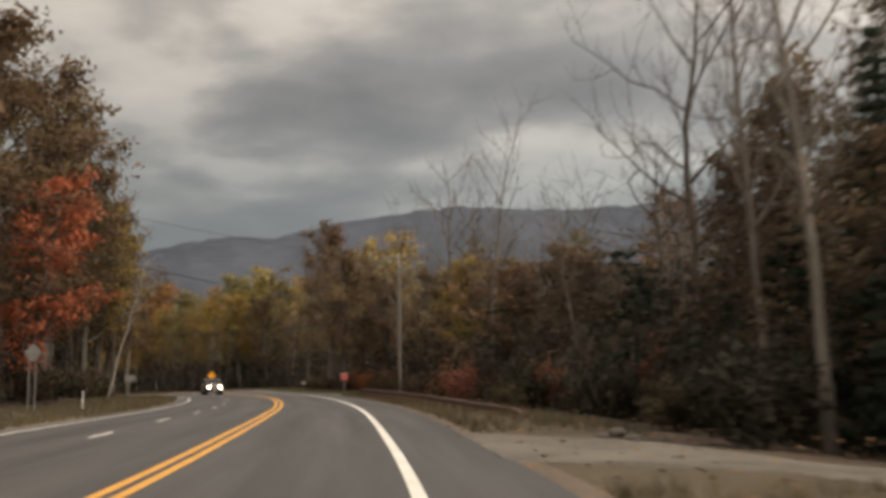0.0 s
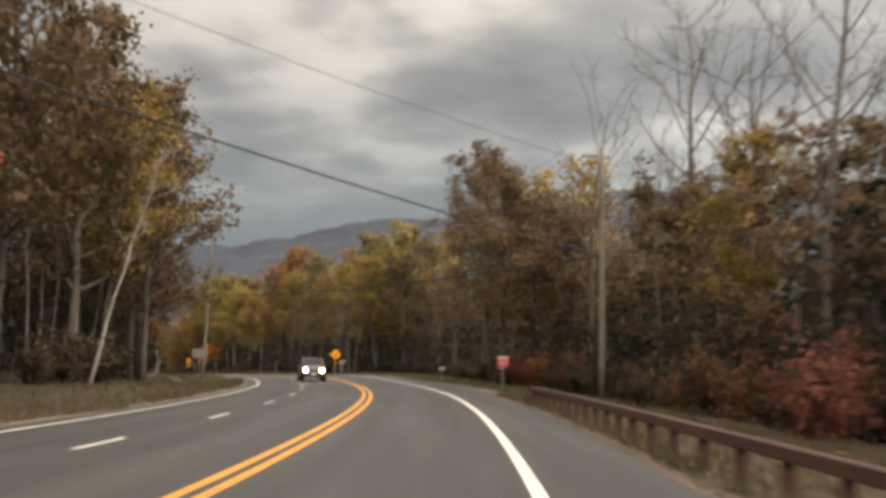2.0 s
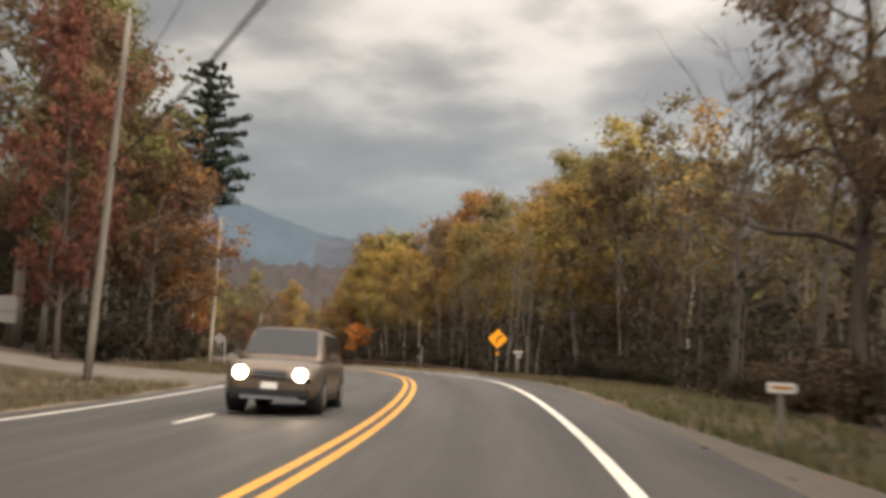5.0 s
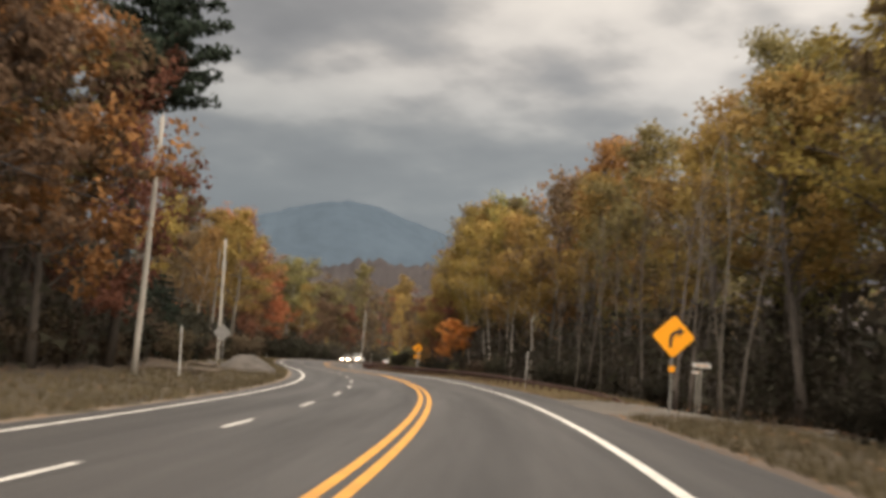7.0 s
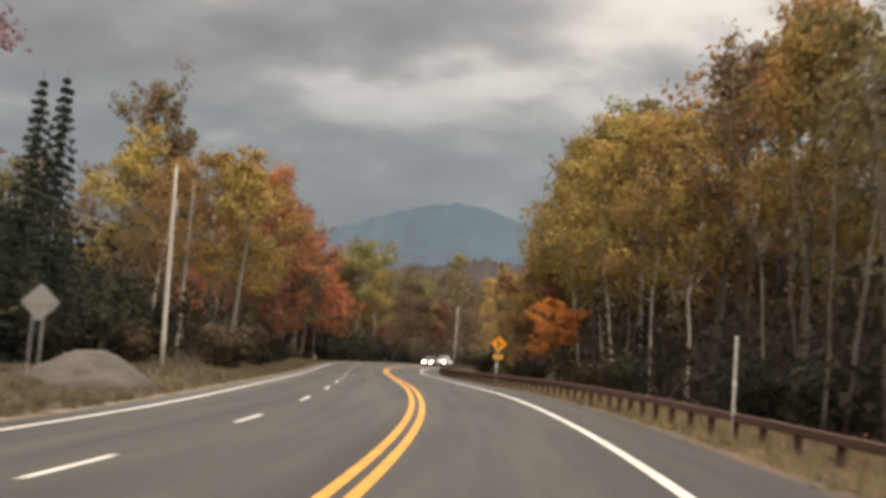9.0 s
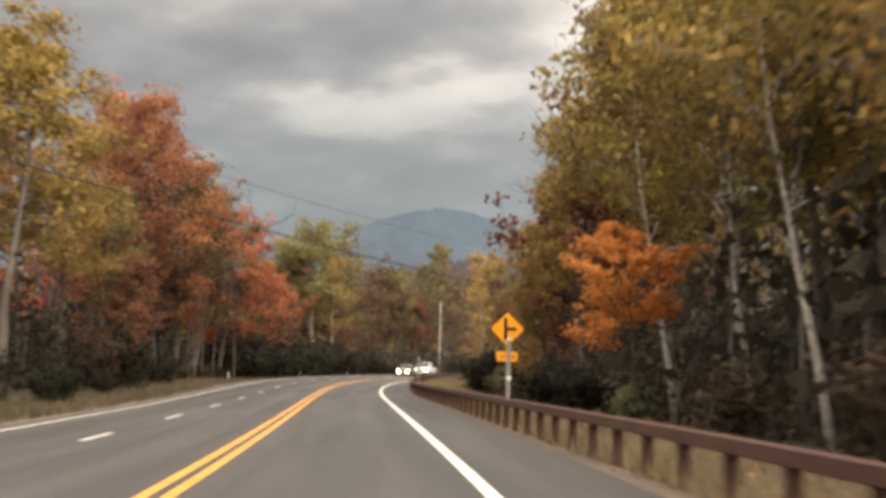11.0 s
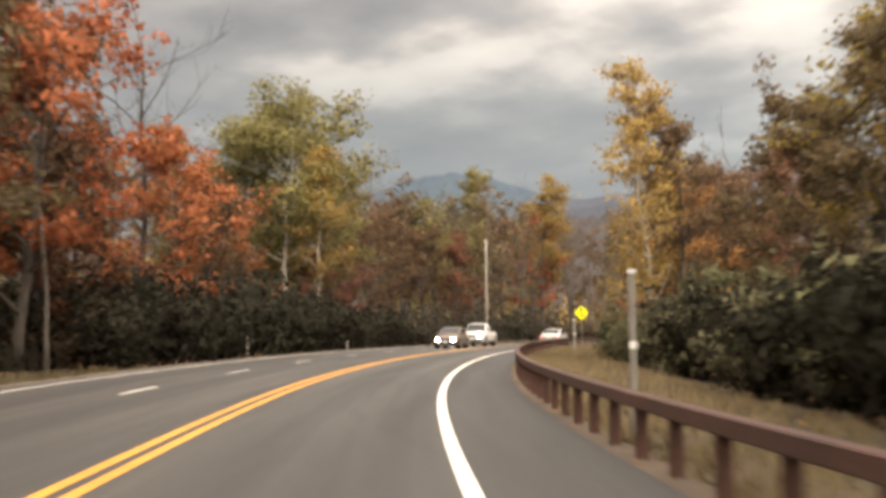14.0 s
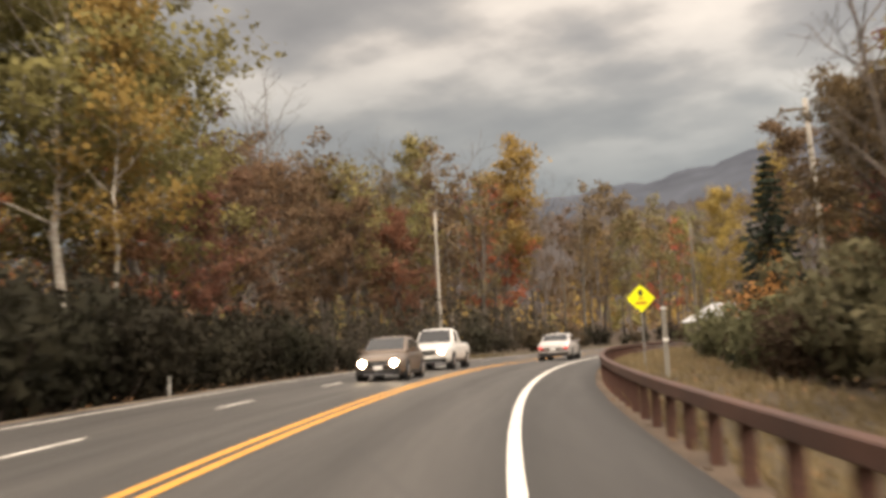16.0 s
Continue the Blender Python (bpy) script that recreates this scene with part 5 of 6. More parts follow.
# ---- utility poles and cables ----
def pole(s, o, height, label, arm=True, lean=0.0, lean_way=0.0, radius=0.15, box=False, wood="pole_wood"):
    ob = tagged(new("utility_pole"), label, "utility pole", "utility poles")
    base = foot(s, o, 0.1)
    ob.matrix_basis = Matrix.Translation(base) @ Matrix.Rotation(radians(lean), 4, Vector((-math.sin(radians(lean_way)), math.cos(radians(lean_way)), 0))) @ Matrix.Rotation(turn_at(s), 4, "Z")
    z = np.linspace(0, height, 7)
    v, f = tube(np.stack([z * 0, z * 0, z], -1), radius * (1 - 0.35 * z / height), 12)
    share("shaft", mesh_of("shaft", v, f, M[wood], True), ob)
    if arm == "short":
        part("crossarm", box_bm(-0.95, 0.1, 0.1, 0.2, height - 0.42, height - 0.32, 0.01), M["pole_wood"], ob)
        v, f = tube([(-0.85, 0.15, height - 0.32), (-0.85, 0.15, height - 0.24), (-0.85, 0.15, height - 0.16)], [0.02, 0.05, 0.03], 8)
        share("insulator", mesh_of("insulator", v, f, M["ceramic"], True), ob, label="grey ceramic insulator")
    elif arm:
        part("crossarm", box_bm(-1.1, 1.1, 0.1, 0.2, height - 0.5, height - 0.38, 0.01), M["pole_wood"], ob)
        for x in (-1.0, -0.4, 0.4, 1.0):
            v, f = tube([(x, 0.15, height - 0.38), (x, 0.15, height - 0.3), (x, 0.15, height - 0.22)], [0.02, 0.05, 0.03], 8)
            share("insulator", mesh_of("insulator", v, f, M["ceramic"], True), ob, label="grey ceramic insulator")
    else:
        v, f = tube([(0, 0, height), (0, 0, height + 0.1), (0, 0, height + 0.2)], [0.03, 0.06, 0.03], 8)
        share("insulator", mesh_of("insulator", v, f, M["ceramic"], True), ob, label="grey ceramic insulator")
    part("bracket", box_bm(-0.06, 0.06, 0.08, 0.22, height * 0.62, height * 0.62 + 0.12, 0.01), M["galvanised"], ob, "galvanised cable bracket")
    if box:
        v, f = tube([(0, 0.32, height * 0.76), (0, 0.32, height * 0.76 + 0.05), (0, 0.32, height * 0.83), (0, 0.32, height * 0.84)], [0.16, 0.2, 0.2, 0.14], 12)
        share("transformer", mesh_of("transformer", v, f, M["galvanised"], True), ob, label="grey drum transformer")
    m = ob.matrix_basis
    return (lambda h, x=0.0: m @ Vector((x, 0.15, h)))


def cable(a, b, sag, radius, label="black cable strung between poles"):
    t = np.linspace(0, 1, 25)
    pts = np.array(a)[None] * (1 - t)[:, None] + np.array(b)[None] * t[:, None]
    pts[:, 2] -= 4 * sag * t * (1 - t)
    v, f = tube(pts, np.full(25, radius), 5)
    return tagged(new("cable", mesh_of("cable", v, f, M["wire"], True)), label, "cable", "overhead cables")


# ---- signs and posts ----
def sign_post(ob, height, x=0.0, y=0.03, width=0.06):
    part("post", box_bm(x - width / 2, x + width / 2, y, y + 0.035, -0.4, height, 0.006), M["galvanised"], ob, "galvanised sign post")


def plate_bm(points, y0, y1):
    bm = bmesh.new()
    lo = [bm.verts.new((x, y0, z)) for x, z in points]
    hi = [bm.verts.new((x, y1, z)) for x, z in points]
    bm.faces.new(lo)
    bm.faces.new(hi[::-1])
    n = len(points)
    for k in range(n):
        bm.faces.new((lo[k], hi[k], hi[(k + 1) % n], lo[(k + 1) % n]))
    bmesh.ops.recalc_face_normals(bm, faces=bm.faces[:])
    return bm


def diamond(r, cut=0.06):
    pts = []
    for a in range(4):
        c, s = math.cos(a * math.pi / 2), math.sin(a * math.pi / 2)
        for k in (-1, 0, 1):
            d = cut * k
            pts.append(((r - abs(d) * 0.9 - (0.03 if k == 0 else 0)) * c - d * s, (r - abs(d) * 0.9 - (0.03 if k == 0 else 0)) * s + d * c))
    return pts


def standing(name, s, o, label, category, face=0.0, kind_group=""):
    ob = tagged(new(name), label, category, kind_group)
    ob.matrix_basis = Matrix.Translation(foot(s, o, 0.02)) @ Matrix.Rotation(turn_at(s) + radians(face), 4, "Z")
    return ob


def moved(points, z):
    return [(x, y + z) for x, y in points]


def curve_sign(s, o, zc, r):
    ob = standing("warning_sign", s, o, "amber diamond warning sign with a black right-curve arrow", "road sign", 0, "warning signs")
    sign_post(ob, zc + r * 0.5)
    part("panel", plate_bm(moved(diamond(r), zc), 0.0, 0.02), M["sign_orange"], ob)
    part("border", plate_bm(moved(diamond(r * 0.97), zc), -0.002, -0.001), M["sign_orange"], ob)
    k = r / 0.65
    arc = [(-0.13, -0.33), (-0.03, -0.33), (-0.03, -0.12), (0.0, 0.0), (0.07, 0.08), (0.13, 0.1), (0.13, 0.0), (0.32, 0.16), (0.13, 0.31), (0.13, 0.2),
           (0.02, 0.17), (-0.07, 0.1), (-0.12, 0.0), (-0.13, -0.12)]
    part("arrow", plate_bm([(x * k, zc + z * k) for x, z in arc], -0.008, -0.003), M["black_paint"], ob, "black curve arrow")
    part("tag", box_bm(-0.09, 0.09, -0.012, 0.02, zc - r - 0.42, zc - r - 0.24, 0.004), M["sign_orange"], ob, "small faded orange tag")


def side_road_sign(s, o, zc, r):
    ob = standing("warning_sign", s, o, "amber diamond side-road warning sign with a plaque below", "road sign", 0, "warning signs")
    sign_post(ob, zc + r * 0.5, width=0.065)
    part("panel", plate_bm(moved(diamond(r), zc), 0.0, 0.02), M["sign_orange"], ob)
    k = r / 0.54
    part("stem", plate_bm([(-0.12 * k, zc - 0.35 * k), (-0.01 * k, zc - 0.35 * k), (-0.01 * k, zc + 0.35 * k), (-0.12 * k, zc + 0.35 * k)], -0.006, -0.002), M["black_paint"], ob, "black main-road bar")
    part("branch", plate_bm([(-0.01 * k, zc - 0.055 * k), (0.28 * k, zc - 0.055 * k), (0.28 * k, zc + 0.055 * k), (-0.01 * k, zc + 0.055 * k)], -0.006, -0.002), M["black_paint"], ob, "black side-road bar")
    top = zc - r - 0.18 * k
    pq = part("plaque", box_bm(-0.34 * k, 0.34 * k, 0.0, 0.02, top - 0.32 * k, top, 0.006), M["sign_orange"], ob, "amber plaque with faded lettering")
    part("lettering_bar", plate_bm([(-0.25 * k, top - 0.21 * k), (0.25 * k, top - 0.21 * k), (0.25 * k, top - 0.12 * k), (-0.25 * k, top - 0.12 * k)], -0.006, -0.003), M["dim_ink"], pq)


def lane_sign(s, o, zc, r):
    ob = standing("warning_sign", s, o, "lime-yellow diamond warning sign beside the guardrail", "road sign", 0, "warning signs")
    sign_post(ob, zc + r * 0.5)
    part("panel", plate_bm(moved(diamond(r), zc), 0.0, 0.02), M["sign_lime"], ob)
    k = r / 0.54
    part("arrow", plate_bm([(-0.05 * k, zc + 0.08 * k), (0.05 * k, zc + 0.08 * k), (0.05 * k, zc + 0.2 * k), (0.13 * k, zc + 0.2 * k), (0, zc + 0.36 * k), (-0.13 * k, zc + 0.2 * k), (-0.05 * k, zc + 0.2 * k)], -0.006, -0.002), M["black_paint"], ob, "black upward arrow")
    for z0, z1, w in ((-0.04, 0.02, 0.1), (-0.22, -0.12, 0.2)):
        part("lettering_bar", plate_bm([(-w * k, zc + z0 * k), (w * k, zc + z0 * k), (w * k, zc + z1 * k), (-w * k, zc + z1 * k)], -0.006, -0.002), M["dim_ink"], ob)


def back_of_diamond(s, o, zc, r):
    ob = standing("warning_sign", s, o, "grey back of a diamond sign on two steel posts", "road sign", 0, "signs seen from behind")
    for x in (-0.16, 0.16):
        sign_post(ob, zc + 0.1, x, -0.04, 0.05)
    part("panel", plate_bm(moved(diamond(r), zc), 0.0, 0.02), M["sign_back"], ob)
    part("stiffener", box_bm(-0.4, 0.4, -0.03, -0.002, zc - 0.03, zc + 0.03, 0.004), M["galvanised"], ob)


def back_of_board(s, o, z0, z1, w):
    ob = standing("road_sign", s, o, "grey back of a rectangular road sign on one post", "road sign", 0, "signs seen from behind")
    sign_post(ob, z1 - 0.1, 0, -0.04)
    part("panel", box_bm(-w / 2, w / 2, 0.0, 0.02, z0, z1, 0.006), M["sign_back"], ob)
    part("stiffener", box_bm(-w / 2 + 0.06, w / 2 - 0.06, -0.03, -0.002, (z0 + z1) / 2 - 0.03, (z0 + z1) / 2 + 0.03, 0.004), M["galvanised"], ob)


def red_board(s, o, z0, z1, w):
    ob = standing("roadside_notice", s, o, "red notice board with pale lettering on a wooden post", "sign")
    part("post", box_bm(-0.05, 0.05, 0.03, 0.12, -0.4, z1 - 0.05, 0.01), M["grey_wood"], ob, "grey wooden post")
    part("panel", box_bm(-w / 2, w / 2, 0.0, 0.03, z0, z1, 0.008), M["red_sign"], ob)
    h = z1 - z0
    part("header", box_bm(-w / 2 + 0.02, w / 2 - 0.02, -0.006, -0.001, z1 - 0.14 * h, z1 - 0.03 * h), M["white_sign"], ob, "white strip along the top")
    for k in range(3):
        part("lettering_bar", box_bm(-w * 0.38, w * 0.38, -0.005, -0.001, z0 + h * (0.18 + 0.2 * k), z0 + h * (0.25 + 0.2 * k)), M["pale_ink"], ob)
    part("lower_panel", box_bm(-w * 0.4, w * 0.4, 0.0, 0.03, z0 - 0.28, z0 - 0.03, 0.006), M["black_paint"], ob, "small black panel")
    part("lower_lettering_bar", box_bm(-w * 0.3, w * 0.1, -0.005, -0.001, z0 - 0.12, z0 - 0.07), M["white_sign"], ob)


def blade_sign(s, o, z, w, label, height=0.13, face=0.0):
    ob = standing("road_sign", s, o, label, "road sign", face)
    part("post", box_bm(-0.045, 0.045, 0.03, 0.11, -0.4, z + 0.02, 0.008), M["grey_wood"], ob, "grey post")
    part("panel", box_bm(-w / 2, w / 2, 0.0, 0.02, z - height / 2, z + height / 2, 0.005), M["white_sign"], ob)
    part("lettering_bar", box_bm(-w * 0.35, w * 0.35, -0.005, -0.001, z - height * 0.15, z + height * 0.15), M["dim_ink"], ob)


def delineator(s, o, h, label, lean=0.0, wood=False, band=True, width=0.07):
    ob = tagged(new("delineator_post"), label, "post", "roadside posts")
    ob.matrix_basis = Matrix.Translation(foot(s, o, 0.02)) @ Matrix.Rotation(turn_at(s), 4, "Z") @ Matrix.Rotation(radians(lean), 4, "Y")
    part("shaft", box_bm(-width / 2, width / 2, -width / 2, width / 2, -0.3, h, 0.008), M["grey_wood" if wood else "white_post"], ob)
    if band:
        part("reflector", box_bm(-width * 0.6, width * 0.6, -width * 0.62, -width * 0.5, h * 0.54, h * 0.54 + 0.1, 0.002), M["white_sign"], ob, "white reflector")
        part("cap", box_bm(-width * 0.6, width * 0.6, -width * 0.6, width * 0.6, h, h + 0.06, 0.01), M["white_sign"], ob, "pale cap")


for key, c in (("black_car", (0.03, 0.03, 0.032)), ("dim_ink", (0.52, 0.22, 0.02)), ("pale_ink", (0.75, 0.45, 0.42)), ("white_post", (0.5, 0.48, 0.44))):
    M[key] = material(key.replace("_", " "), c, 0.6, dark=tuple(0.8 * v for v in c), grain=6, spots=2)


# ---- cars ----
def loft(stations):
    """A shell through rings of equal counts, front to back, closed at both ends."""
    bm = bmesh.new()
    rings = [[bm.verts.new(p) for p in ring] for ring in stations]
    k = len(rings[0])
    for a, b in zip(rings, rings[1:]):
        for j in range(k):
            bm.faces.new((a[j], a[(j + 1) % k], b[(j + 1) % k], b[j]))
    bm.faces.new(rings[0][::-1])
    bm.faces.new(rings[-1])
    bmesh.ops.recalc_face_normals(bm, faces=bm.faces[:])
    for f in bm.faces:
        f.smooth = True
    return bm


def car(name, label, paint, s, o, oncoming, length, width, belt, roof, ground_gap=0.22, bonnet=0.26, tail=0.16, boxy=False, group="cars on the road", lights=True, bed=False):
    """y runs forward; the body and the cabin are lofted shells, the glass lies on the cabin."""
    ob = tagged(new(name), label, "car", group)
    ob.matrix_basis = Matrix.Translation(Vector(on(s, o))) @ Matrix.Rotation(turn_at(s) + (math.pi if oncoming else 0), 4, "Z")
    L, W = length / 2, width / 2
    nose, deck = belt * (0.84 if not boxy else 0.92), belt * (1.0 if not boxy else 1.01)

    def ring(y, w, zb, zt, crown=0.03):
        half = [(w - 0.12, zb), (w - 0.02, zb + 0.12), (w, zb + 0.3), (w - 0.005, zt - 0.2), (w - 0.05, zt - 0.07), (w - 0.16, zt - 0.015), (w * 0.5, zt + crown * 0.7)]
        return [(-x, y, z) for x, z in half] + [(0, y, zt + crown)] + [(x, y, z) for x, z in half[::-1]]
    base_of_screen = L - length * bonnet
    rows = [(L, 0.74, 0.2, nose - 0.2), (L - 0.06, 0.86, 0.06, nose - 0.1), (L - 0.2, 0.94, 0.0, nose - 0.03), (L - 0.5, 0.985, 0.0, nose + 0.02), (base_of_screen, 1.0, 0.0, belt - 0.02),
            (0.1, 1.0, 0.0, belt), (-L + length * tail, 1.0, 0.0, deck), (-L + 0.32, 0.985, 0.0, deck), (-L + 0.12, 0.95, 0.04, deck - 0.03), (-L + 0.03, 0.9, 0.12, deck - 0.12), (-L, 0.84, 0.2, deck - 0.24)]
    part("body", loft([ring(y, W * w, ground_gap + zb, zt) for y, w, zb, zt in rows]), M[paint], ob)

    # the cabin from the foot of the screen to the foot of the rear window
    y0, y1 = base_of_screen + 0.05, base_of_screen - (0.78 if not boxy else 0.62)
    if bed:
        y2, y3 = -0.35, -0.5
    elif boxy:
        y2, y3 = -L + 0.42, -L + 0.14
    else:
        y2, y3 = -L + length * tail + 0.62, -L + length * tail - 0.06
    wr, wb = W * 0.73, W * 0.92

    def arch(y, zt, w_top):
        zt = max(zt, belt + 0.01)
        half = [(wb, belt - 0.06), (wb - 0.01, belt + 0.0), (w_top + 0.05, max(zt - 0.1, belt + 0.003)), (w_top - 0.05, max(zt - 0.02, belt + 0.006)), (w_top * 0.5, zt + 0.012)]
        return [(-x, y, z) for x, z in half] + [(0, y, zt + 0.018)] + [(x, y, z) for x, z in half[::-1]]
    part("cabin", loft([arch(y0, belt, wb - 0.1), arch(y1, roof - 0.03, wr), arch((y1 * 2 + y2) / 3, roof, wr), arch((y1 + 2 * y2) / 3, roof - 0.005, wr), arch(y2, roof - 0.04, wr), arch(y3, deck, wb - 0.1)]), M[paint], ob)

    def pane(pname, corners, out_way, bulge=0.0):
        """A pane on four corners (low left, low right, high right, high left), bowed outwards."""
        bm2 = bmesh.new()
        n, q, away = 6, [Vector(c) for c in corners], Vector(out_way)
        grid = []
        for r in range(3):
            row = []
            for c in range(n + 1):
                u, v = c / n, r / 2
                pt = (q[0] * (1 - u) + q[1] * u) * (1 - v) + (q[3] * (1 - u) + q[2] * u) * v
                row.append(bm2.verts.new(pt + away * (0.03 + bulge * 4 * u * (1 - u))))
            grid.append(row)
        for r in range(2):
            for c in range(n):
                bm2.faces.new((grid[r][c], grid[r][c + 1], grid[r + 1][c + 1], grid[r + 1][c]))
        bmesh.ops.recalc_face_normals(bm2, faces=bm2.faces[:])
        bmesh.ops.solidify(bm2, geom=bm2.faces[:], thickness=0.012)
        part(pname, bm2, M["glass"], ob, "dark glass")

    def slope(f, ya, za, wa, yb, zb, w2, side):
        return (side * (wa + (w2 - wa) * f), ya + (yb - ya) * f, za + (zb - za) * f)
    pane("windscreen", [slope(0.1, y0, belt, wb - 0.12, y1, roof - 0.03, wr - 0.06, -1), slope(0.1, y0, belt, wb - 0.12, y1, roof - 0.03, wr - 0.06, 1),
                        slope(0.92, y0, belt, wb - 0.12, y1, roof - 0.03, wr - 0.06, 1), slope(0.92, y0, belt, wb - 0.12, y1, roof - 0.03, wr - 0.06, -1)], (0, 0.5, 0.6), 0.012)
    pane("rear_window", [slope(0.16, y3, deck, wb - 0.14, y2, roof - 0.04, wr - 0.07, -1), slope(0.16, y3, deck, wb - 0.14, y2, roof - 0.04, wr - 0.07, 1),
                         slope(0.9, y3, deck, wb - 0.14, y2, roof - 0.04, wr - 0.07, 1), slope(0.9, y3, deck, wb - 0.14, y2, roof - 0.04, wr - 0.07, -1)], (0, -0.5, 0.6), 0.012)
    low, high = belt + 0.05, roof - 0.14
    pillar = (y1 + y2) / 2 - 0.05
    for sd in (-1, 1):
        x_low, x_high = sd * (wb - 0.03), sd * (wr + 0.055)
        away = (sd * 0.5, 0, 0.15)
        pane("side_window", [(x_low, y0 - 0.5, low), (x_low, pillar + 0.05, low), (x_high, pillar + 0.05, high), (x_high, y1 - 0.08, high)], away)
        if not bed:
            pane("side_window", [(x_low, pillar - 0.05, low), (x_low, y3 + 0.45, low), (x_high, y2 + 0.06, high), (x_high, pillar - 0.05, high)], away)
        part("door_seam", box_bm(sd * (W + 0.001) - 0.004, sd * (W + 0.001) + 0.004, pillar - 0.008, pillar + 0.008, ground_gap + 0.2, belt - 0.22), M["trim"], ob)
        part("sill", box_bm(sd * (W - 0.03) - 0.03, sd * (W - 0.03) + 0.03, -L + length * 0.3, L - length * 0.3, ground_gap - 0.01, ground_gap + 0.12, 0.02), M["trim"], ob)
        part("mirror", box_bm(sd * (W + 0.06) - 0.1, sd * (W + 0.06) + 0.1, y0 - 0.62, y0 - 0.48, belt + 0.0, belt + 0.14, 0.04), M[paint], ob)
        hl = part("headlight", box_bm(sd * W * 0.62 - 0.2, sd * W * 0.62 + 0.2, L - 0.3, L - 0.005, nose - 0.33, nose - 0.13, 0.05), M["rim"], ob)
        v, f = tube([(sd * W * 0.62, L - 0.02, nose - 0.23), (sd * W * 0.62, L + 0.02, nose - 0.23), (sd * W * 0.62, L + 0.045, nose - 0.23)], [0.125, 0.125, 0.07], 16)
        share("bulb", mesh_of("bulb", v, f, M["headlight"] if lights else M["rim"]), hl, label="glowing headlamp" if lights else "unlit headlamp")
        tl_low = 0.4 if not boxy else 0.52
        part("taillight", box_bm(sd * W * 0.74 - 0.14, sd * W * 0.74 + 0.14, -L - 0.01, -L + 0.2, deck - tl_low, deck - 0.2, 0.035), M["taillight"], ob, "red tail lamp")
        if boxy and not bed:
            part("roof_rail", box_bm(sd * wr - 0.02, sd * wr + 0.02, y2 + 0.1, y1 - 0.25, roof + 0.01, roof + 0.05, 0.012), M["rim"], ob, "pale roof rail")
    part("front_bumper", box_bm(-W * 0.84, W * 0.84, L - 0.2, L + 0.035, ground_gap + 0.02, ground_gap + 0.26, 0.06), M["trim"], ob)
    part("rear_bumper", box_bm(-W * 0.88, W * 0.88, -L - 0.05, -L + 0.2, ground_gap + 0.06, ground_gap + 0.26, 0.06), M["trim"], ob)
    part("front_plate", box_bm(-0.16, 0.16, L + 0.03, L + 0.05, ground_gap + 0.2, ground_gap + 0.33, 0.004), M["white_sign"], ob)
    part("skid_plate", box_bm(-W * 0.6, W * 0.6, L - 0.1, L + 0.045, ground_gap + 0.0, ground_gap + 0.06, 0.012), M["rim"], ob, "pale lower bumper strip")
    part("grille", box_bm(-W * 0.36, W * 0.36, L - 0.1, L + 0.008, nose - 0.34, nose - 0.15, 0.02), M["trim"], ob)
    for dz in (-0.2, -0.27):
        part("chrome_strip", box_bm(-W * 0.34, W * 0.34, L - 0.02, L + 0.018, nose + dz - 0.013, nose + dz + 0.013, 0.004), M["rim"], ob, "bright grille strip")
    part("boot_seam", box_bm(-W * 0.7, W * 0.7, -L - 0.006, -L + 0.03, deck - 0.45, deck - 0.437), M["trim"], ob)
    part("rear_plate", box_bm(-0.16, 0.16, -L - 0.02, -L + 0.02, deck - 0.42, deck - 0.28, 0.004), M["white_sign"], ob)
    R = 0.33 if not boxy else 0.38
    for sd in (-1, 1):
        for y in (L - length * 0.19, -L + length * 0.2):
            v, f = tube([(sd * (W - 0.3), y, R + 0.02), (sd * (W - 0.05), y, R + 0.02), (sd * (W + 0.008), y, R + 0.02)], [R * 1.14, R * 1.14, R * 1.12], 22)
            share("wheel_arch", mesh_of("wheel_arch", v, f, M["trim"]), ob, label="dark wheel arch")
            th = np.linspace(-0.11, 0.11, 5)
            v, f = tube(np.stack([sd * (W - 0.085) + th, th * 0 + y, th * 0 + R], -1), [R * 0.88, R, R, R, R * 0.88], 20)
            wh = share("wheel", mesh_of("wheel", v, f, M["rubber"], True), ob, label="black tyre")
            v, f = tube([(sd * (W + 0.01), y, R), (sd * (W + 0.03), y, R), (sd * (W + 0.034), y, R)], [R * 0.62, R * 0.6, 0.05], 14)
            share("rim", mesh_of("rim", v, f, M["rim"]), wh, label="alloy rim")
    if bed:
        part("load_bed", box_bm(-W * 0.82, W * 0.82, -L + 0.12, y3 - 0.1, deck - 0.02, deck + 0.035, 0.01), M["trim"], ob, "dark open load bed")
    return ob


# ---- things in place ----
pole_r = pole(92, 11.0, 12.2, "weathered wooden utility pole standing behind the guardrail", arm="short", radius=0.16)
pole_l = pole(135.5, -10.5, 12.4, "dark wooden utility pole leaning beside the side drive", arm=False, lean=1.5, lean_way=0)
pole_h = pole(55, -14.6, 12.0, "wooden utility pole half hidden in the trees", arm=False)
pole_m = pole(185, -12.4, 11.4, "pale weathered wooden utility pole at the forest edge", arm=False, wood="pale_pole")
pole_a = pole(236, -13.0, 11.0, "slim weathered utility pole with a drum transformer", arm=False, wood="pale_pole", lean=2.0, lean_way=200, box=True)
pole_g = pole(247, -14.2, 11.5, "wooden utility pole hidden among red maples", arm=False)
pole_c = pole(298, 14.3, 11.6, "tall weathered utility pole behind the thicket", arm=False)
pole_d = pole(356, 14.4, 10.8, "weathered utility pole with a short crossarm", arm="short", wood="pale_pole", lean=2.5, lean_way=150)
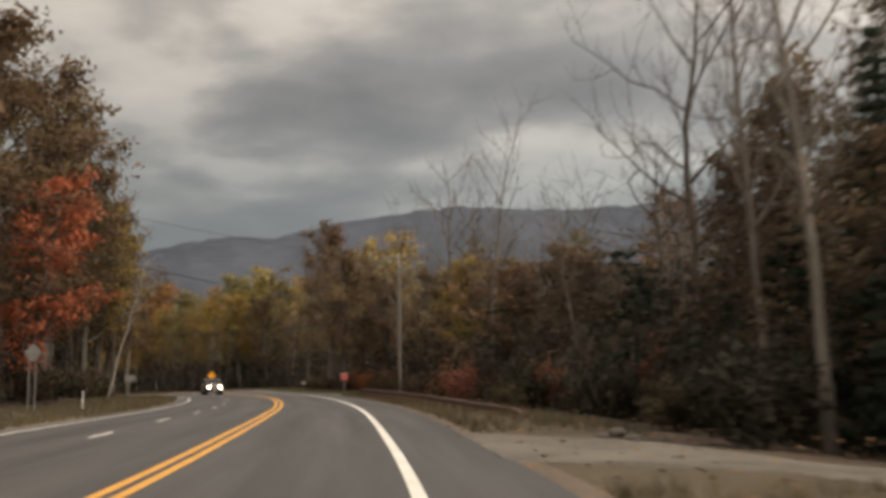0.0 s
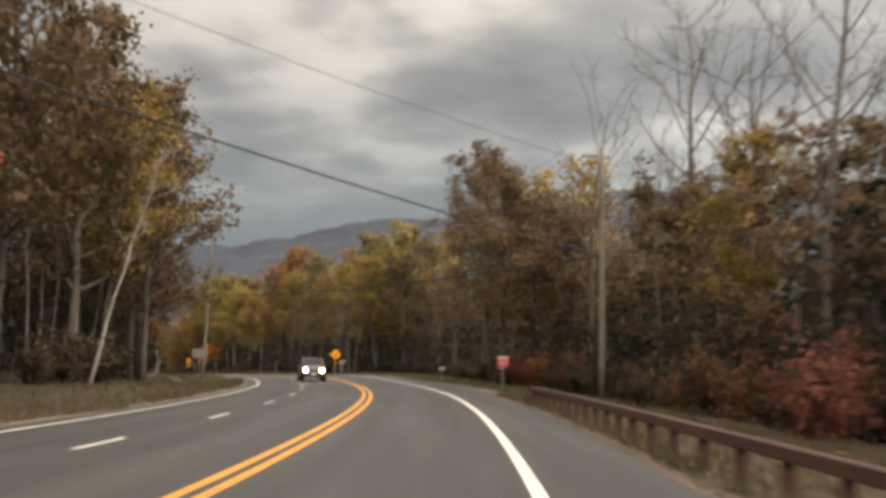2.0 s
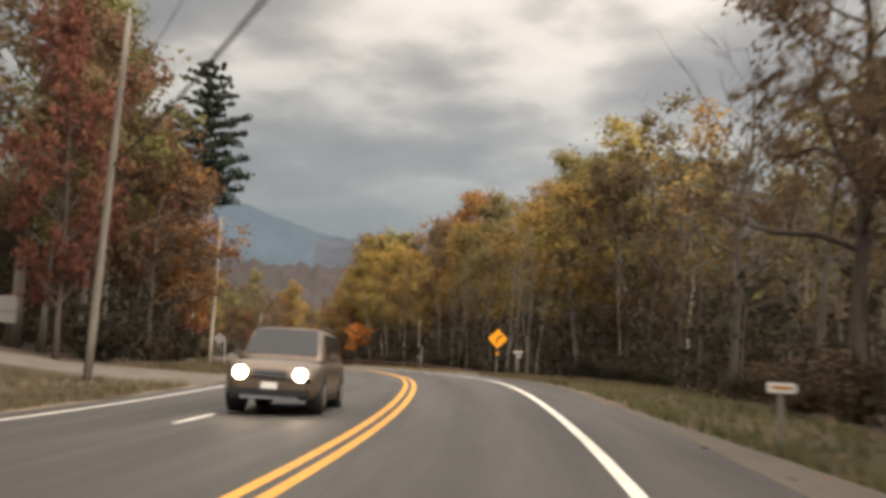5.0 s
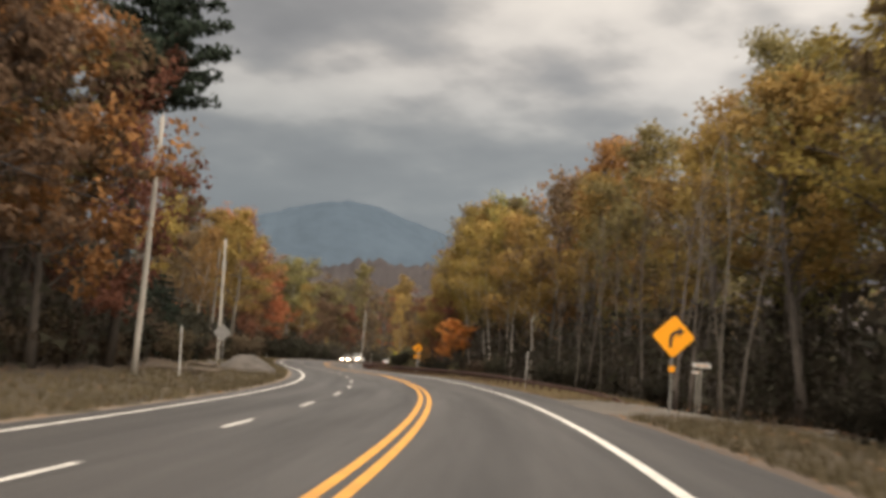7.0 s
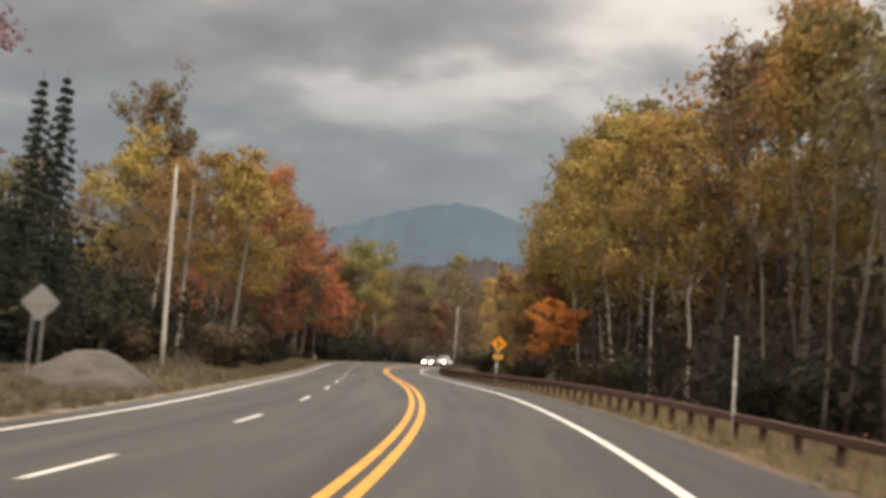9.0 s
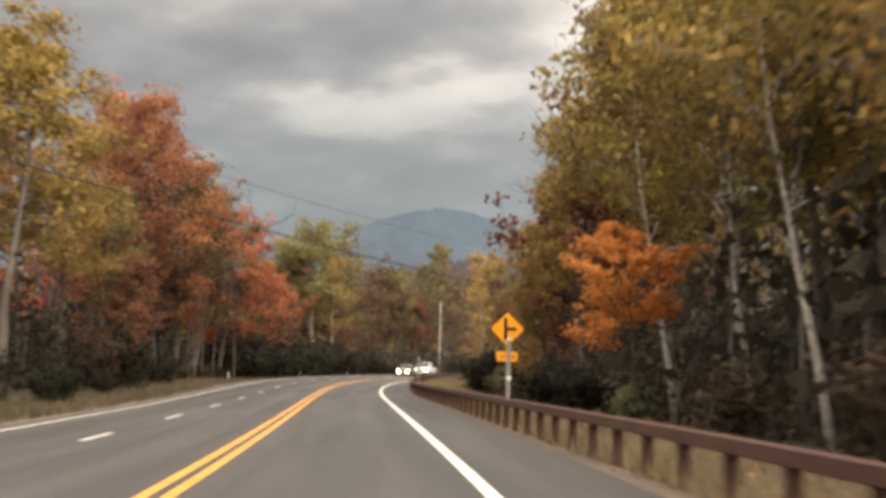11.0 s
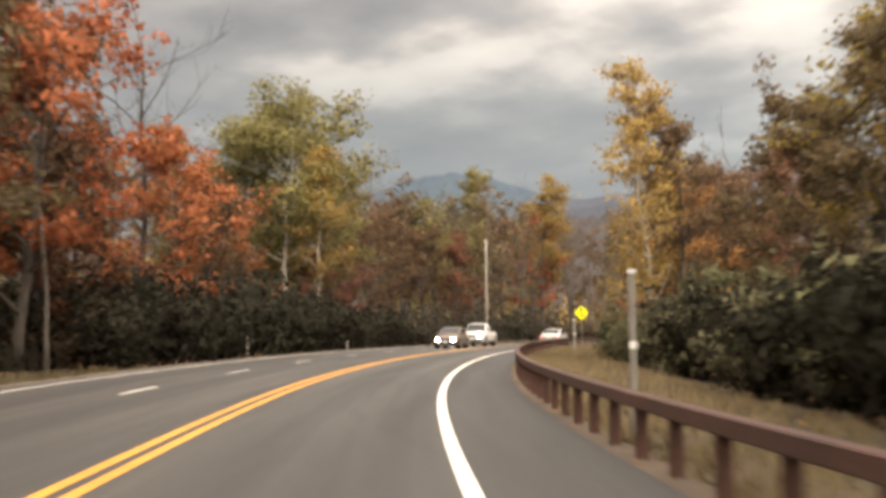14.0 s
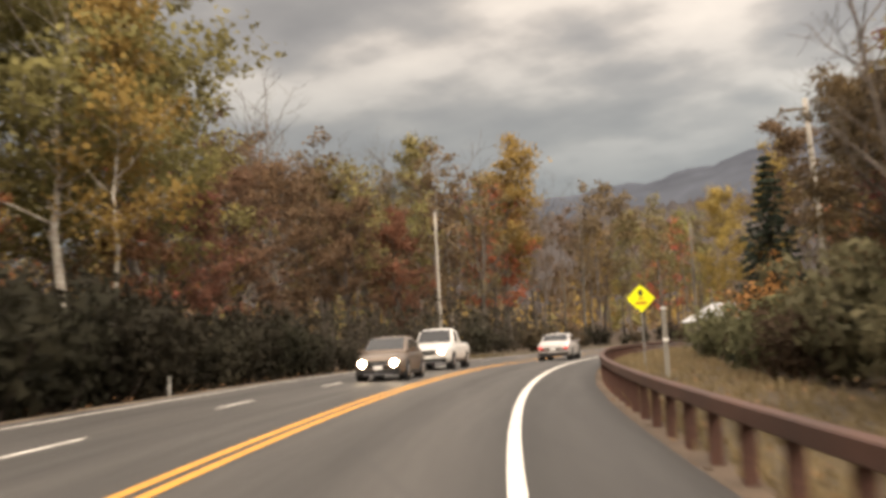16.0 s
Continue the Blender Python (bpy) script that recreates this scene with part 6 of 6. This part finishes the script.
pole(402, -14.4, 12.6, "bare pale utility pole at the outside of the bend", arm=False, wood="pale_pole")
pole(372, 9.6, 7.0, "slim grey pole behind the lime-yellow sign", arm=False, radius=0.1)
cable(pole_h(8.7), pole_r(6.9), 0.3, 0.035)
cable(pole_h(11.0), pole_r(11.6, -1.0), 0.4, 0.012)
cable(pole_r(7.0), pole_l(7.3), 0.6, 0.035)
cable(pole_r(10.8, 0.4), pole_l(9.6), 0.7, 0.012)
cable(pole_l(7.3), pole_m(7.0), 0.8, 0.03)
cable(pole_m(7.0), pole_a(6.9), 0.6, 0.03)
cable(pole_g(8.9), pole_c(8.1), 0.3, 0.035)
cable(pole_g(10.6), pole_c(10.8), 0.4, 0.012)
cable(pole_c(8.0), pole_d(8.0), 0.6, 0.03)
p = pole_r(6.9)
q = pole_h(8.7)
p2 = p + (q - p) * 0.06
v, f = tube([p2, p2 + (q - p) * 0.004, p2 + (q - p) * 0.02, p2 + (q - p) * 0.024], [0.04, 0.09, 0.09, 0.04], 10)
tagged(new("splice_case", mesh_of("splice_case", v, f, M["wire"], True)), "black splice case hanging on the cable by the pole", "cable fitting")

curve_sign(171.3, 7.45, 2.46, 0.66)
side_road_sign(249.6, 6.95, 2.74, 0.54)
lane_sign(354, 7.2, 2.62, 0.54)
back_of_diamond(210, -11.7, 2.35, 0.6)
back_of_diamond(58.8, -12.1, 2.9, 0.46)
back_of_board(128, -10.7, 1.75, 2.45, 1.15)
red_board(108, 9.0, 1.25, 1.9, 0.72)
blade_sign(104, 12.1, 1.7, 0.55, "small white reflective marker on a grey post in the trees")
blade_sign(117.4, 6.6, 0.98, 0.45, "low pale marker plate beside the shoulder", 0.16)
blade_sign(182, 11.2, 2.05, 0.75, "white street name blade on a post by the gravel road", 0.17)
blade_sign(186, 12.2, 1.9, 0.45, "small pale plate on a post under the trees", 0.12)
delineator(199, 6.5, 2.1, "slim pale marker post beside the guardrail", width=0.045)
delineator(190, -11.4, 2.4, "leaning white marker post in the dry grass", lean=-3, band=False)
delineator(242.3, 5.93, 2.15, "square grey post with white bands behind the guardrail", wood=True, width=0.085)
delineator(288.2, 6.15, 2.2, "square grey post with white bands behind the guardrail", wood=True, width=0.085)
delineator(344, 7.5, 2.0, "square grey post with a white cap inside the bend", wood=True, width=0.14)
delineator(57.5, -9.4, 0.95, "short white reflector stub at the road edge")
delineator(346, -8.2, 0.7, "short white reflector stub at the road edge")
delineator(300, -8.8, 0.6, "short white reflector stub at the road edge")
delineator(330, -9.4, 1.3, "grey wooden stake below the thicket", wood=True, width=0.09)


def stone_heap(s, o):
    rng = np.random.default_rng(4)
    n, k = 30, 14
    verts, c = [], foot(s, o, 0.0)
    for i in range(k):
        r = 2.0 * (1 - i / (k - 1)) ** 0.85
        for j in range(n):
            a = 2 * math.pi * j / n
            h = 1.05 * min(1.0, 1.25 * i / (k - 1)) ** 0.8 if i else -0.15
            w = 1 + 0.06 * math.sin(3 * a + 1) + 0.03 * rng.normal()
            verts.append((c[0] + r * w * math.cos(a), c[1] + r * w * math.sin(a), c[2] + h + 0.04 * rng.normal() * (i > 0)))
    faces = [[i * n + j, i * n + (j + 1) % n, (i + 1) * n + (j + 1) % n, (i + 1) * n + j] for i in range(k - 1) for j in range(n)]
    tagged(new("gravel_mound", mesh_of("gravel_mound", verts, faces, M["stone"], True)), "grey heap of crushed stone on the dry verge", "gravel heap")


stone_heap(210, -9.9)


def log(s, o, length, radius, way, up=0.0):
    rng = np.random.default_rng(int(s * 10))
    t = np.linspace(-0.5, 0.5, 6)
    c = foot(s, o, -radius * 0.85 - up)
    pts = [(c[0] + length * u * math.cos(way), c[1] + length * u * math.sin(way), c[2] + 0.02 * rng.normal()) for u in t]
    v, f = tube(pts, radius * (1 + 0.08 * rng.normal(0, 1, 6)), 10)
    tagged(new("log", mesh_of("log", v, f, M["log"])), "weathered cut log lying on the verge", "log", "logs on the verge")


heap_of = random.Random(9)
for k in range(16):
    log(192.5 + 11 * heap_of.random(), -12.2 + 1.2 * heap_of.random(), heap_of.uniform(1.2, 2.8), heap_of.uniform(0.045, 0.11), heap_of.uniform(-0.6, 1.6), 0.12 * (k % 3))


def boulder(s, o, r, seed):
    bm = bmesh.new()
    bmesh.ops.create_icosphere(bm, subdivisions=2, radius=r)
    c = foot(s, o, -r * 0.25)
    for v in bm.verts:
        v.co = Vector((v.co.x * 1.3, v.co.y, v.co.z * 0.7)) * (1 + 0.25 * noise.noise(v.co * 2.0 / r + Vector((seed, 0, 0)))) + c
    me = bpy.data.meshes.new("boulder")
    bm.to_mesh(me)
    bm.free()
    me.materials.append(M["stone"])
    tagged(new("boulder", me), "rough grey boulder in the verge grass", "boulder", "boulders")


for k, (s_b, o_b, r_b) in enumerate(((112, -11.5, 0.4), (26, 8.2, 0.14), (27, 8.8, 0.16), (25, 8.6, 0.12), (178, 15, 0.3), (214, -12.5, 0.4))):
    boulder(s_b, o_b, r_b, k + 2)


def small_house(s, o):
    ob = tagged(new("shed"), "small weathered shed with a pale roof among the trees", "shed")
    ob.matrix_basis = Matrix.Translation(foot(s, o, 0.1)) @ Matrix.Rotation(turn_at(s) + 0.5, 4, "Z")
    part("wall", box_bm(-2.4, 2.4, -1.8, 1.8, 0, 2.3, 0.02), M["siding"], ob)
    bm = plate_bm([(-2.8, 2.25), (2.8, 2.25), (0, 3.6)], -2.1, 2.1)
    part("roof", bm, M["roofing"], ob, "pale metal roof")
    part("door", box_bm(-0.5, 0.5, -1.86, -1.78, 0.05, 2.0, 0.01), M["trim"], ob)


small_house(398, 10.0)

# cars: each stands where it is seen longest
car("sedan", "silver sedan in the lane ahead, seen from behind", "silver", 373.5, 1.95, False, 4.7, 1.84, 0.98, 1.46)
car("suv", "dark sport utility vehicle with lit headlamps", "tan_car", 124, -2.25, True, 4.8, 1.92, 1.1, 1.78, 0.28, 0.24, 0.1, True)
car("compact_car", "bronze compact car with lit headlamps", "tan_car", 351, -1.9, True, 4.3, 1.8, 1.0, 1.52, 0.2, 0.24, 0.1)
car("pickup", "white pickup with lit headlamps", "white_car", 362, -2.2, True, 5.2, 1.98, 1.15, 1.85, 0.32, 0.26, 0.3, True, bed=True)
car("parked_truck", "dark pickup parked under the trees, lamps off", "black_car", 133.5, -16.5, True, 5.0, 1.95, 1.12, 1.8, 0.3, 0.26, 0.3, True, bed=True, lights=False, group="parked cars")


# ---- verge grass and fallen leaves ----
def grass():
    rng = np.random.default_rng(8)
    n = 30000
    s = rng.uniform(0, 400, n)
    left = rng.uniform(0, 1, n) < 0.5
    o = np.where(left, -7.3 - 6.5 * rng.uniform(0, 1, n) ** 1.3, 5.8 + 4.5 * rng.uniform(0, 1, n) ** 1.4)
    keep = ~((~left) & (((s > 16) & (s < 28.5)) | ((s > 169) & (s < 184.5)))) & ~(left & (s > 137) & (s < 155)) & ~(left & (s > 312) & (s < 374))
    s, o = s[keep], o[keep]
    turnout = (o > 0) & (s > 90) & (s < 128)
    o = np.where(turnout, np.maximum(o, np.interp(s, [90, 93, 98, 105, 113, 127], [5.6, 6.7, 7.1, 6.7, 6.4, 5.6]) + 0.35 * rng.uniform(0, 1, len(o))), o)
    P = on(s, o)
    P[:, 2] = land_height(P[:, 0], P[:, 1])[0] - 0.02
    tri = []
    under_rail = (o > 0) & (s > 184)
    green = (o > 0) & (s > 90) & (s < 140)
    under_rail &= ~green
    for k in range(5):
        a = rng.uniform(0, 2 * np.pi, len(s))
        h = rng.uniform(0.1, 0.34, len(s))
        b = P + np.stack([rng.normal(0, 0.06, len(s)), rng.normal(0, 0.06, len(s)), 0 * h], -1)
        side = np.stack([np.cos(a), np.sin(a), 0 * a], -1) * 0.018
        top = b + np.stack([rng.normal(0, 0.09, len(s)), rng.normal(0, 0.09, len(s)), h], -1)
        tri.append(np.stack([b - side, b + side, top], 1))
    tri = np.stack(tri, 1)
    for name, chosen, mat, label in (("verge_grass", ~under_rail & ~green, "blades", "dull dry brown roadside grass"), ("green_grass", green, "green_blades", "fading green grass along the forest edge"), ("straw_grass", under_rail, "straw", "pale straw-coloured grass under the guardrail")):
        pts = tri[chosen].reshape(-1, 3)
        tagged(new(name, mesh_of(name, pts, np.arange(len(pts)).reshape(-1, 3), M[mat])), label, "grass", kind="stuff")
    m = 14000
    s, left = rng.uniform(0, 400, m), rng.uniform(0, 1, m) < 0.5
    o = np.where(left, -7.1 - 9 * rng.uniform(0, 1, m) ** 1.2, 5.3 + 9 * rng.uniform(0, 1, m) ** 1.4)
    P = on(s, o)
    P[:, 2] = np.maximum(land_height(P[:, 0], P[:, 1])[0], P[:, 2] - 0.3 * (np.abs(o) < 6)) + 0.02
    a = rng.uniform(0, 2 * np.pi, m)
    u = np.stack([np.cos(a), np.sin(a), rng.normal(0, 0.25, m)], -1) * rng.uniform(0.04, 0.09, m)[:, None]
    w = np.stack([-np.sin(a), np.cos(a), rng.normal(0, 0.25, m)], -1) * rng.uniform(0.03, 0.06, m)[:, None]
    quad = np.stack([P - u, P + w, P + u, P - w], 1).reshape(-1, 3)
    tagged(new("fallen_leaves", mesh_of("fallen_leaves", quad, np.arange(4 * m).reshape(-1, 4), M["litter"])), "brown fallen leaves scattered over the verge", "leaves", kind="stuff")


grass()
